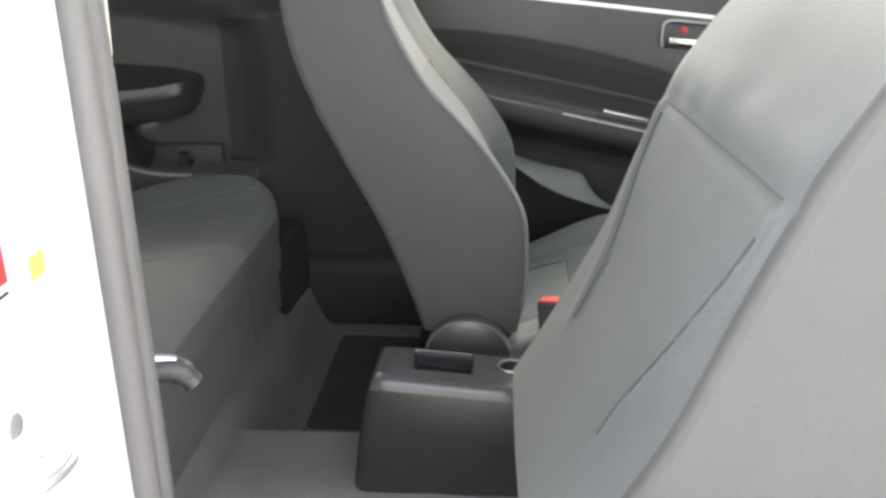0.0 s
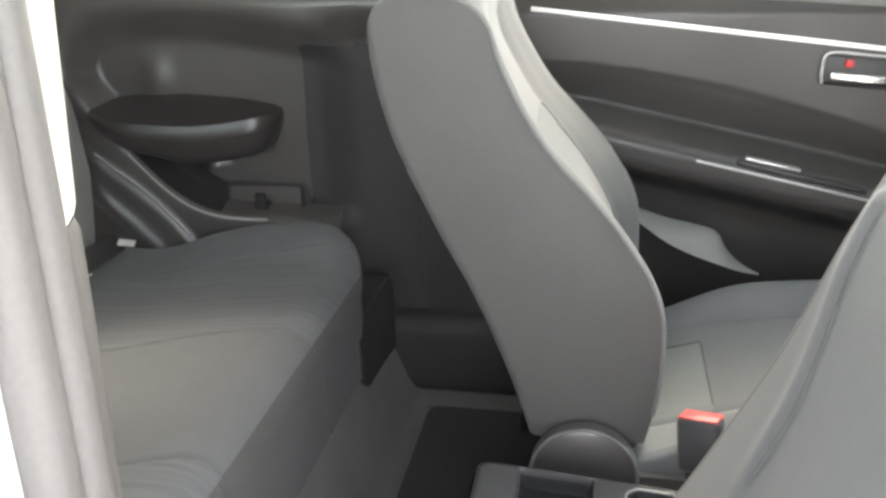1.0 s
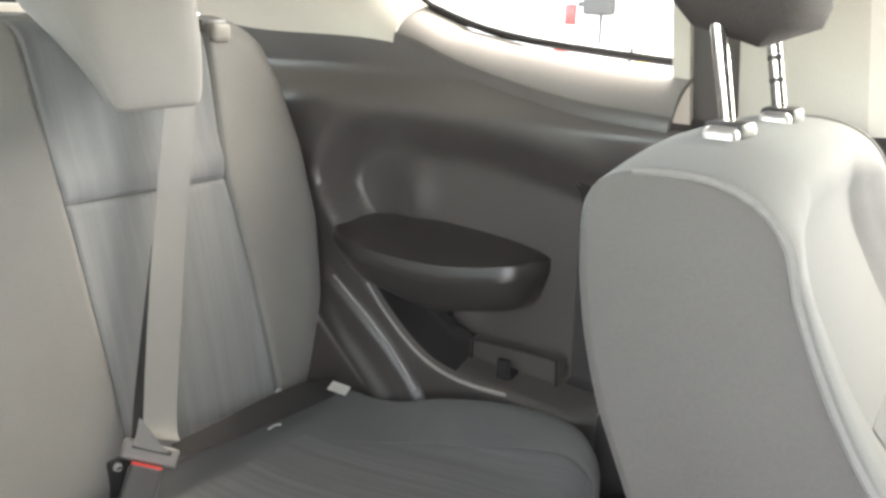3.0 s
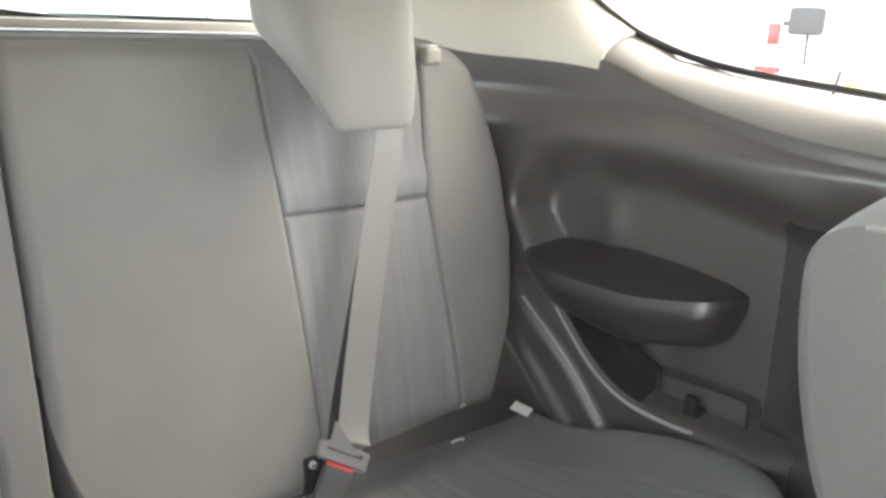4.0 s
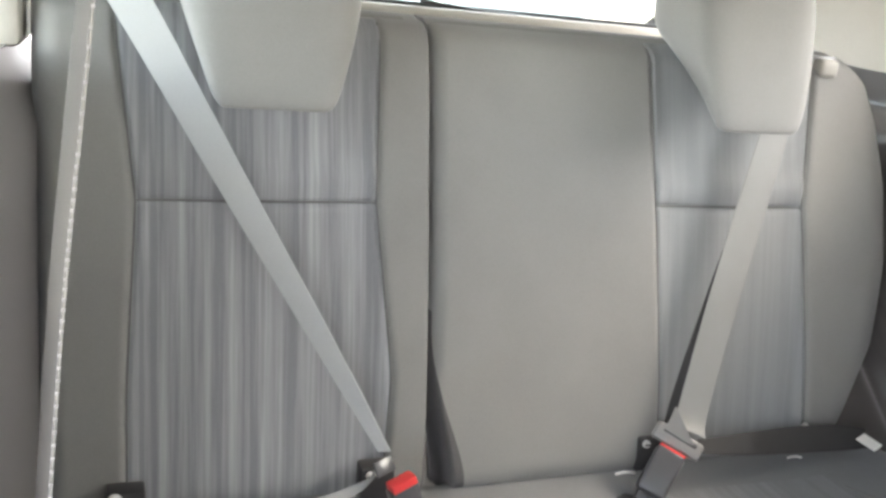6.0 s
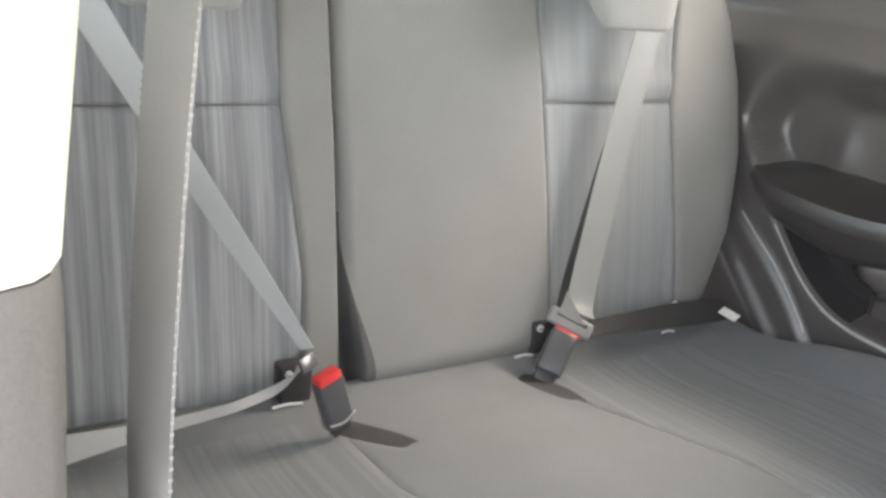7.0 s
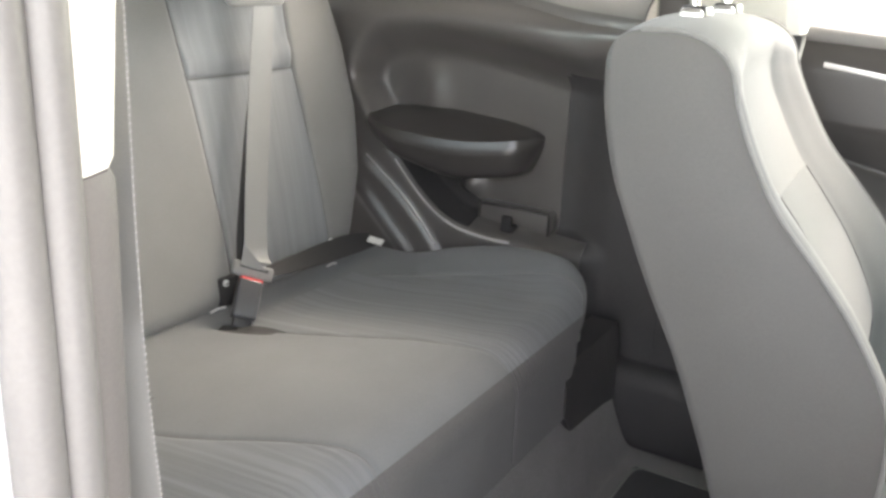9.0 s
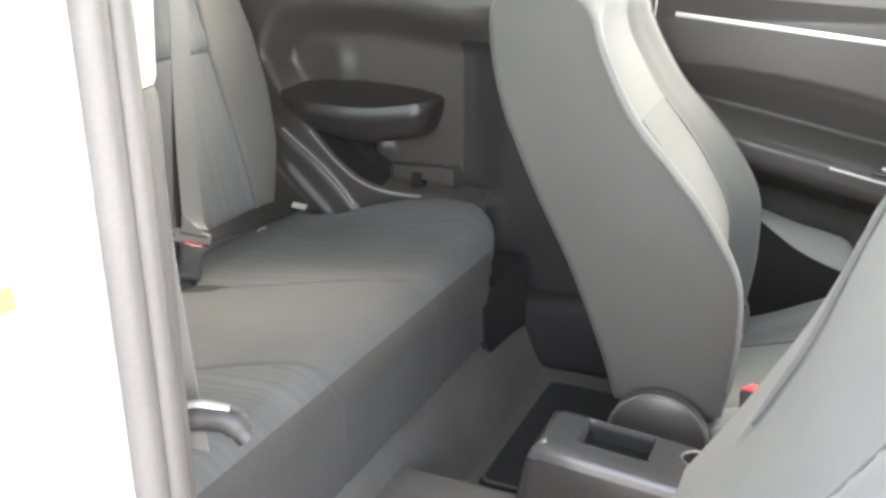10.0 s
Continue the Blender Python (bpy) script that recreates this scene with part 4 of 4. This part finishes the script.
def spaced(lo, hi, marks, n):
    """Even steps with extra ones close round the marks."""
    v = set(lin(lo, hi, n))
    for m in marks:
        for d in (-0.010, -0.006, -0.003, 0, 0.003, 0.006, 0.010):
            v.add(min(max(m + d, lo), hi))
    out = []
    for q in sorted(v):
        if not out or q - out[-1] > 1e-4:
            out.append(q)
    return out


def is_insert(u, v):
    return 0.3 < u < 0.7 and 0.05 < v < 0.985


POINTS = {s: backrest_point(s) for s in ("near", "far")}
for side in ("near", "far"):
    us, vs = spaced(0, 1, [0.3, 0.7], 120), spaced(0, 1, [(0.968 - Z0) / (Z1 - Z0)], 70)
    us = lin(0, 0.02, 10) + [u for u in us if 0.0235 < u < 0.9765] + lin(0.98, 1, 10)
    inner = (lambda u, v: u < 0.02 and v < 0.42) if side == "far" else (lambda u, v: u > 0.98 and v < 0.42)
    shell = sheet(POINTS[side], us, vs, mask=lambda u, v: not is_insert(u, v) and not inner(u, v))
    rear = sheet(lambda u, v: Vector((back_x(Z0 + (Z1 - Z0) * v) - 0.100, POINTS[side](u, v).y, Z0 + (Z1 - Z0) * v)), lin(0, 1, 12), lin(0, 1, 10))
    b = part("backrest", joined(shell, rear), CLOTH, rear_seat, "plain grey cloth backrest", sharp=85)
    # Shade in the gap of the split, put into a darker cloth strip.
    part("split_shade", sheet(POINTS[side], us, vs, mask=inner), VALANCE, b, "strip at the backrest split, shade put into darker cloth", sharp=85)
    part("insert", sheet(POINTS[side], us, vs, mask=is_insert), INSERT if side == "near" else INSERT_FAINT, b, "blue-grey streaked cloth insert", sharp=85)
    cross = [POINTS[side](u, (0.9685 - Z0) / (Z1 - Z0)) + Vector((0.0015, 0, 0)) for u in lin(0.302, 0.698, 14)]
    part("seam", tube(cross, 0.0013, 6, 2), SEAM, b, "dark stitched seam across the insert")
    for u in (0.3, 0.7):
        down = [POINTS[side](u, v) + Vector((0.0012, 0, 0)) for v in lin(0.06, 0.98, 24)]
        part("seam", tube(down, 0.0010, 6, 1), SEAM, b, "dark stitched seam beside the insert")
    part("top_edge", tube([(back_x(1.19) - 0.062, y, 1.172) for y in lin(-0.63 if side == "near" else -0.17, -0.20 if side == "near" else 0.52, 6)], 0.030, 12), CLOTH, b)


def cushion_point(u, v):
    """u runs from the backrest to the front edge and down, v from the near to the far end."""
    y0 = -0.655
    s = u * 0.70
    bend = 0.05
    top = 0.545
    if s < top - bend:
        x, z, nx, nz = -0.835 + s, 0.588 + 0.040 * soft(s, 0.05, 0.5), 0, 1
    elif s < top + bend:
        a = (s - (top - bend)) / (2 * bend) * math.radians(82)
        x, z = -0.835 + top - bend + 0.068 * math.sin(a), 0.628 - 0.068 * (1 - math.cos(a))
        nx, nz = math.sin(a), math.cos(a)
    else:
        q = s - top - bend
        x, z = -0.835 + top - bend + 0.0673 + 0.14 * q * 0.2, 0.5695 - q * 1.18
        nx, nz = 1, 0.1
    y1 = 0.638 - 0.172 * (1 - math.sqrt(max(0.0, 1 - min(max((x + 0.478) / 0.203, 0.0), 1.0) ** 2)))
    n0, f0 = near_edge(s), far_edge(s)
    if v < 0.35:
        y = y0 + (n0 - y0) * v / 0.35
    elif v < 0.60:
        y = n0 + (f0 - n0) * (v - 0.35) / 0.25
    else:
        e0 = min(curve(s, [0.0, 0.08, 0.20, 0.32, 0.43, 0.56], [0.420, 0.448, 0.494, 0.517, 0.535, 0.520]), y1 - 0.035)
        y = f0 + (e0 - f0) * (v - 0.60) / 0.30 if v < 0.90 else e0 + (y1 - e0) * (v - 0.90) / 0.10
    lift = 0.0
    e = (y1 - y) / 0.045
    if e < 1:
        lift -= 0.032 * (1 - dome(1 - max(e, 0.0), 2.3))
    lift += (0.014 + 0.024 * soft(x, -0.75, -0.50)) * soft(y, y1 - 0.16, y1 - 0.03) * (1 - soft(s, 0.46, 0.56)) * soft(s, 0.06, 0.22)
    # two shallow seats and the seams of the inserts
    lift += -0.010 * (math.exp(-((y - 0.36) / 0.16) ** 2) + math.exp(-((y + 0.40) / 0.16) ** 2)) * soft(s, 0.02, 0.15) * (1 - soft(s, 0.42, 0.54))
    for m in (n0, f0, e0) if v > 0.60 else (n0, f0):
        lift -= 0.002 * math.exp(-((y - m) / 0.005) ** 2) * soft(s, 0.10, 0.2)
    if y > f0 + 0.004 or y < n0 - 0.004:
        front = soft(s, 0.36, 0.50) * (1 - soft(s, 0.575, 0.60)) + 0.05
        wave = math.sin(y * 2 * math.pi / 0.0135 + 3 * noise.noise(Vector((x * 5, y * 12, 1)))) * (0.6 + 0.6 * noise.noise(Vector((y * 40, x * 6, 7))))
        lift += 0.0016 * wave * front * (1 - soft(abs(y - (f0 if y > f0 else n0)), 0.04, 0.20)) * (1 - soft(y, 0.42, 0.50))
    for sx, sy, ang in SLOTS:
        dx, dy = x - sx, y - sy
        a = dx * math.cos(ang) + dy * math.sin(ang)
        b = -dx * math.sin(ang) + dy * math.cos(ang)
        lift -= 0.006 * math.exp(-(a / 0.045) ** 4 - (b / 0.014) ** 4)
    lift += 0.0015 * noise.noise(Vector((x * 9, y * 9, 3)))
    return Vector((x + nx * lift, y, z + nz * lift))


def near_edge(s):
    return -0.215 + 0.09 * soft(s, 0.25, 0.55)


def far_edge(s):
    return 0.125 + 0.085 * soft(s, 0.10, 0.50)


SLOTS = [(-0.692, -0.184, math.radians(37)), (-0.721, 0.112, math.radians(19))]


def seat_insert(u, v):
    return 0.11 < u < 0.795 and (v < 0.35 or 0.60 < v < 0.90)


cus, cvs = sorted(set(lin(0, 1, 90)) | {0.795}), sorted(set(spaced(0, 1, [0.35, 0.60, 0.90], 420)) | set(lin(0.90, 1, 40)))
cushion = part("cushion", sheet(cushion_point, cus, cvs, mask=lambda u, v: u < 0.795 and not seat_insert(u, v)), CLOTH_SEAT, rear_seat, "plain grey cloth bench cushion", sharp=85)
part("cushion_insert", sheet(cushion_point, cus, cvs, mask=lambda u, v: seat_insert(u, v) and v > 0.5), INSERT_SEAT, cushion, "streaked cloth seat area", sharp=85)
part("cushion_insert", sheet(cushion_point, cus, cvs, mask=lambda u, v: seat_insert(u, v) and v < 0.5), INSERT_SEAT, cushion, "streaked cloth seat area", sharp=85)
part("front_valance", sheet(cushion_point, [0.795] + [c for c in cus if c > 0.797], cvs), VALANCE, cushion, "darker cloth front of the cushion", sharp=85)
for v in (0.35, 0.60, 0.90):
    part("seam", tube([cushion_point(u, v) + Vector((0, 0, 0.0004)) for u in lin(0.16, 0.79, 40)], 0.0007, 6, 1), SEAM, cushion, "dark stitched seam along the cushion")
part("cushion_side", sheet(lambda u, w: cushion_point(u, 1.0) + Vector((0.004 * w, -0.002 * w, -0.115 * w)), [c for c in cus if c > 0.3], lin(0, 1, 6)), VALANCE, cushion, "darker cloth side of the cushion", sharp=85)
for sx, sy, ang, ln, wd in ((-0.692, -0.184, math.radians(37), 0.080, 0.018), (-0.721, 0.112, math.radians(19), 0.070, 0.020)):
    lens = []
    for k in lin(-1, 1, 10):
        w = wd * (1 - max(k, 0.0) ** 2.2) * (1 - max(-k, 0.0) ** 8)
        c = Vector((sx + math.cos(ang) * ln * k, sy + math.sin(ang) * ln * k, 0))
        n = Vector((-math.sin(ang), math.cos(ang), 0))
        zz = 0.588 + 0.040 * soft(c.x + 0.835, 0.05, 0.5) - 0.0015
        lens.append([c + n * w + Vector((0, 0, zz)), c + Vector((0, 0, zz - 0.001)), c - n * w + Vector((0, 0, zz)), c - n * w * 0.9 + Vector((0, 0, zz - 0.012)), c + n * w * 0.9 + Vector((0, 0, zz - 0.012))])
    part("buckle_slot", rings(lens), WEBBING_DARK, cushion, "dark elastic slot for the buckle", sharp=60)
part("cushion_core", box(-0.83, -0.30, -0.645, 0.53, 0.455, 0.56, 0.01), BLACK, rear_seat)
part("corner_flap", rings([[(-0.268, y, low), (-0.266, y, low + 0.01), (-0.268, y, 0.50), (-0.275, y, 0.54), (-0.33, y, 0.54), (-0.33, y, low + 0.02)] for y, low in ((0.395, 0.452), (0.415, 0.430), (0.433, 0.407), (0.45, 0.404), (0.53, 0.398), (0.60, 0.390), (0.645, 0.378))]), MATT, rear_seat, "black moulded corner below the cushion")


def rear_headrest(cy, label):
    hr = thing("rear_headrest", (-0.92, cy, 1.19), label, "headrest", "rear headrests")
    secs = []
    for t in [math.sin(a) for a in lin(-math.pi / 2, math.pi / 2, 34)]:
        z = 1.210 + 0.120 * t
        k = dome(t, 4.0)
        half = (0.078 + 0.030 * soft(t, -1, 0.35)) * (0.66 + 0.34 * dome(t, 3.0))
        depth_f = -0.862 - 0.03 * t + 0.012 * k
        # a thin lip below, that reaches back over the seat's top above
        reach = curve(z, [1.09, 1.12, 1.16, 1.195, 1.215, 1.25, 1.30, 1.33], [0.030, 0.042, 0.075, 0.118, 0.146, 0.150, 0.135, 0.110])
        depth_b = depth_f - reach * (0.35 + 0.65 * k)
        ring = []
        for a in lin(0, 2 * math.pi, 48)[:-1]:
            c, sn = math.cos(a), math.sin(a)
            sq = (abs(c) ** 5 + abs(sn) ** 5) ** (-1 / 5)
            m = (depth_f + depth_b) / 2
            taper = 1 - 0.10 * soft(-c, 0.0, 1.0)
            ring.append((m + (depth_f - depth_b) / 2 * c * sq, cy + half * sn * sq * taper, z))
        secs.append(ring)
    part("pad", rings(secs), CLOTH, hr, sharp=80)
    for dy in (-0.045, 0.045):
        part("post", tube([(-0.945, cy + dy, 1.18), (-0.925, cy + dy, 1.26)], 0.006, 10), CHROME, hr, "chrome post")
    return hr


rear_headrest(-0.392, "grey cloth rear headrest on the small backrest")
rear_headrest(0.272, "grey cloth rear headrest on the large backrest")

for y in (0.478,):
    latch = thing("backrest_latch", (-0.955, y, 1.185), "pale plastic release latch on the backrest corner", "latch", "backrest latches")
    part("button", box(-0.968, -0.942, y - 0.018, y + 0.018, 1.166, 1.194, 0.007, 3), LATCH, latch)
    part("bezel", box(-0.985, -0.960, y - 0.026, y + 0.026, 1.150, 1.199, 0.005), DARK_SOFT, latch)

# ---- seat belts ----
belt_l = thing("seat_belt", (-0.85, -0.42, 0.6), "grey rear seat belt fastened across the backrest, brighter light put into its colour", "seat belt", "rear seat belts")
part("shoulder_strap", strap([(-0.97, -0.66, 1.36), (-0.905, -0.557, 1.213), (-0.856, -0.432, 0.996), (-0.79, -0.318, 0.80), (-0.735, -0.264, 0.705)],
                             [(0.006, 0.021, 0.009), (0.004, 0.020, 0.009), (0.005, 0.016, 0.007), (0.007, 0.0095, 0.007), (0.008, 0.005, 0.004)]), WEBBING, belt_l)
part("lap_strap", strap([(-0.735, -0.262, 0.69), (-0.768, -0.275, 0.642), (-0.752, -0.343, 0.632), (-0.738, -0.43, 0.632), (-0.728, -0.52, 0.633), (-0.722, -0.60, 0.632), (-0.722, -0.652, 0.632)],
                        [(0.006, 0.010, 0.007), (-0.002, 0.004, 0.007), (-0.004, 0.0, 0.005), (-0.006, 0, 0.005), (-0.010, 0, 0.010), (-0.018, 0, 0.016), (-0.020, 0, 0.018)]), WEBBING_LAP, belt_l)
part("tongue", turned(box(-0.010, 0.008, -0.015, 0.015, -0.002, 0.002, 0.001), pose(-0.724, -0.266, 0.690, 0, 55, 30)), BUCKLE, belt_l)
belt_r = thing("seat_belt", (-0.85, 0.28, 0.6), "grey rear seat belt fastened to its buckle", "seat belt", "rear seat belts")
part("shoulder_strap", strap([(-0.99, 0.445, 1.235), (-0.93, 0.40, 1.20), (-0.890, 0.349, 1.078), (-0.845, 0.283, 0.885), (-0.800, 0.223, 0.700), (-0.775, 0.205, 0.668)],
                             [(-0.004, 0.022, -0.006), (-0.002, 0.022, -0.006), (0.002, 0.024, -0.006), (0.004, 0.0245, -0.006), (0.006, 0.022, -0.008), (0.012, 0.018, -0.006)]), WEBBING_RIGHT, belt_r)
# Dark strip for the shadow that the strap casts on the backrest.
part("strap_shadow", strap([(-0.900, 0.342, 1.110), (-0.876, 0.310, 1.010), (-0.848, 0.257, 0.860), (-0.818, 0.209, 0.720), (-0.800, 0.192, 0.668)],
                          [(0, 0.003, -0.001), (0, 0.005, -0.001), (0, 0.007, -0.002), (0.002, 0.010, -0.003), (0.004, 0.013, -0.003)]), WEBBING_DARK, belt_r, "dark strip for the shadow beside the strap")
along = Vector((0.62, 0.70, -0.33)).normalized()
up_r = Vector((-0.27, 0.60, 0.72))
up_r = (up_r - along * up_r.dot(along)).normalized()
BUCKLE_R = Matrix.Translation((-0.764, 0.170, 0.648)) @ Matrix((along.cross(up_r), along, up_r)).transposed().to_4x4()
part("tongue", turned(box(-0.005, 0.006, -0.036, 0.036, 0.003, 0.030, 0.005, 3), BUCKLE_R), TONGUE, belt_r, "grey plastic belt tongue")
part("tongue_slot", turned(box(0.004, 0.0068, -0.024, 0.026, 0.018, 0.024, 0.001), BUCKLE_R), BLACK, belt_r)
part("strap_fold", turned(rings([[(0.010, -0.026, 0.056), (0.011, -0.024, 0.056), (0.011, -0.025, 0.055)], [(0.009, -0.024, 0.038), (0.011, -0.003, 0.039), (0.009, -0.014, 0.037)], [(0.007, -0.024, 0.021), (0.008, 0.022, 0.021), (0.006, 0.0, 0.019)]]), BUCKLE_R), WEBBING_GREY, belt_r, "folded strap end at the tongue")
# Same belt as above; the lap strap's shade is put into near-black webbing.
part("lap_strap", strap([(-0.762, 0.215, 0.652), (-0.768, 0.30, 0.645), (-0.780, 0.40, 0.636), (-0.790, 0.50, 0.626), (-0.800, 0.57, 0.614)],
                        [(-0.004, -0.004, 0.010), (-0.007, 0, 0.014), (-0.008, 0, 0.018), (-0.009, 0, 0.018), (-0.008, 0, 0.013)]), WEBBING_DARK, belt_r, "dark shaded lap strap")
part("care_tag", turned(box(-0.016, 0.016, -0.012, 0.012, -0.0008, 0.0008, 0), pose(-0.774, 0.548, 0.622, 10, 12, 20)), LABEL, belt_r, "white stitched care tag")


def buckle(place, turn, tilt, label, fastened=False, m=None, size=1.0):
    b = thing("belt_buckle", place, label, "belt buckle", "belt buckles")
    m = (m or Matrix.Translation(place) @ pose(0, 0, 0, tilt[0], tilt[1], turn)) @ Matrix.Diagonal((size, size, 1, 1))
    part("body", turned(box(-0.013, 0.013, -0.021, 0.021, -0.070, 0, 0.006, 3), m), BUCKLE, b)
    h = 0.001 if fastened else 0.007
    part("red_button", turned(box(-0.010, 0.0125 if fastened else 0.012, -0.019, 0.019, -0.003 if fastened else -0.028, h, 0.001 if fastened else 0.003), m), RED, b, "red release button")
    part("stalk", turned(box(-0.006, 0.006, -0.016, 0.016, -0.085, -0.06, 0.003), m), BLACK, b)
    if not fastened:
        part("collar", turned(tube([(0.014, -0.022, -0.058), (0.017, 0, -0.062), (0.014, 0.022, -0.058)], 0.0015, 6), m), SATIN, b, "pale edge of the sleeve")
    return b


buckle((-0.704, -0.250, 0.679), 12, (17, -4), "black rear belt buckle with a red button beside its slot", size=0.88)
buckle((-0.764, 0.170, 0.648), 0, (0, 0), "black rear belt buckle holding the belt tongue", True, BUCKLE_R)
buckle((0.262, 0.030, 0.634), 66, (-8, 6), "black front belt buckle with a red button by the console", True, size=1.25)

front_belt = thing("front_seat_belt", (-0.1, -0.61, 0.8), "grey front seat belt hanging along the middle pillar", "seat belt")
BELT_LINE = [(-0.180, -0.555, 1.40), (-0.1595, -0.576, 1.20), (-0.1495, -0.586, 1.10), (-0.1405, -0.593, 0.98), (-0.1390, -0.588, 0.88), (-0.136, -0.584, 0.80)]
front_strap = part("strap", strap(BELT_LINE, [(0.0215, 0.003, 0)] * 6, 0.0011), WEBBING_GREY, front_belt)
for edge in (-1, 1):
    knots = [p + Vector((0.0213, 0.003, 0)) * edge for p in smooth_line(BELT_LINE, 26)][10:]
    tagged(part("edge_stitching", joined(*[box(p.x - 0.0003, p.x + 0.0003, p.y - 0.0007, p.y + 0.0007, p.z - 0.0005, p.z + 0.0005, 0) for p in knots]), STITCH, front_strap, "pale stitch knots along the strap edge"), kind="stuff")
guide = part("guide", tube([(-0.120, -0.622, 0.846), (-0.100, -0.604, 0.846), (-0.080, -0.594, 0.842), (-0.068, -0.590, 0.828)], [0.010, 0.011, 0.011, 0.009], 12), BLACK, front_belt, "black plastic belt guide")
part("guide_rim", tube([(-0.112, -0.612, 0.855), (-0.098, -0.603, 0.856), (-0.080, -0.594, 0.851)], 0.0045, 8), SATIN, guide, "pale edge of the belt guide")

# anchor bolts and wires between cushion and backrest
for x, y, z, rad in ((-0.826, 0.462, 0.632, 0.0055), (-0.814, 0.161, 0.634, 0.0058), (-0.792, -0.262, 0.640, 0.0052), (-0.790, -0.565, 0.640, 0.0090)):
    a = thing("anchor_bolt", (x, y, z), "small bright anchor fitting between cushion and backrest", "bolt", "anchor fittings")
    part("head", disc((x, y, z), (1, 0, 0.2), rad, 0.005, 16), BRIGHT, a)
    part("slot", box(x + 0.0045, x + 0.0062, y - rad * 0.7, y + rad * 0.7, z - 0.0008, z + 0.0012, 0), BLACK, a)
    part("bracket", box(x - 0.03, x, y - 0.010, y + 0.034, z - 0.045, z + 0.008, 0.004), BLACK, a)
for x, y, half in ((-0.782, 0.112, 0.014), (-0.768, -0.271, 0.019), (-0.775, 0.405, 0.010)):
    solo("anchor_wire", tube([(x - 0.004, y - half, 0.607), (x, y, 0.611), (x + 0.003, y + half, 0.610)], 0.0020, 6), BRIGHT, "bright child seat anchor wire in the seat gap", "anchor wire", "anchor wires")

# ---- floor mat ----
mat = thing("floor_mat", (-0.05, 0.3, FLOOR), "black rear floor mat with a pale stitched edge", "floor mat")
part("base", box(-0.190, 0.10, 0.180, 0.585, FLOOR - 0.002, FLOOR + 0.010, 0.004), MAT, mat)
part("binding", tube([(0.10, 0.183, FLOOR + 0.008), (-0.15, 0.183, FLOOR + 0.008), (-0.178, 0.188, FLOOR + 0.008), (-0.187, 0.205, FLOOR + 0.008), (-0.188, 0.30, FLOOR + 0.008), (-0.188, 0.48, FLOOR + 0.008), (-0.187, 0.555, FLOOR + 0.008), (-0.178, 0.578, FLOOR + 0.008), (-0.15, 0.583, FLOOR + 0.008), (0.10, 0.583, FLOOR + 0.008)], 0.0035, 8), PIPING, mat, "pale stitched binding")

# ---- outside: a parked vehicle ----
van = thing("parked_van", (-4.2, 6.8, 0), "white van parked on the concrete with red tail lamps", "van")
part("body", box(-5.4, -2.20, 6.02, 7.6, 0.35, 1.9, 0.12, 4), PAINT, van)
FADED = material("red_lamp", (0.40, 0.025, 0.025), 0.3, blotch=0.05)
part("tail_lamp", box(-3.29, -3.20, 5.99, 6.03, 1.12, 1.28, 0.01), FADED, van, "red tail lamp")
part("reflector", box(-3.36, -3.16, 5.98, 6.03, 0.915, 0.965, 0.008), FADED, van, "red reflector")
part("mirror", joined(box(-3.10, -2.86, 5.90, 6.02, 1.20, 1.40, 0.03, 3), box(-3.16, -3.02, 5.95, 6.06, 1.26, 1.30, 0.01)), MATT, van)
part("door_gap", box(-2.99, -2.975, 6.00, 6.06, 0.98, 1.20, 0), MATT, van, "dark gap beside the door")
part("rubber_strip", tube([(-2.74, 6.0, 0.70), (-2.72, 6.0, 0.85), (-2.70, 6.0, 0.97)], 0.014, 6), MATT, van)
part("sticker", box(-2.66, -2.54, 5.985, 5.995, 0.86, 0.93, 0), YELLOW, van, "pale yellow sticker")
part("bumper", box(-2.22, -2.12, 6.05, 7.55, 0.35, 0.62, 0.03, 3), DARK_SOFT, van)
for x in (-4.8, -2.75):
    part("wheel", disc((x, 6.03, 0.33), (0, -1, 0), 0.33, 0.05, 28), BLACK, van)

car = thing("parked_car", (-7.4, 2.6, 0), "pale blue hatchback parked behind the car", "car")
part("body", box(-9.2, -5.9, 1.75, 3.45, 0.30, 0.95, 0.12, 4), material("pale_blue_paint", (0.50, 0.60, 0.66), 0.25, blotch=0.03, coat=0.5), car)
part("cabin", rings([[(-8.9, 1.80, 0.93), (-6.5, 1.80, 0.93), (-6.5, 3.40, 0.93), (-8.9, 3.40, 0.93)], [(-8.5, 1.98, 1.48), (-7.2, 1.98, 1.48), (-7.2, 3.22, 1.48), (-8.5, 3.22, 1.48)]]), material("tinted_glass", (0.10, 0.13, 0.14), 0.1), car, "dark tinted cabin glass")
part("roof", box(-8.55, -7.15, 1.95, 3.25, 1.46, 1.53, 0.03, 3), PAINT, car)
for y in (1.86, 3.34):
    part("pillar", tube([(-6.52, y, 0.94), (-7.18, y + (0.14 if y < 2.6 else -0.14), 1.48)], 0.04, 8), PAINT, car)
for x in (-8.5, -6.6):
    for y, d in ((1.76, -1), (3.44, 1)):
        part("wheel", disc((x, y, 0.31), (0, d, 0), 0.31, 0.05, 28), BLACK, car)
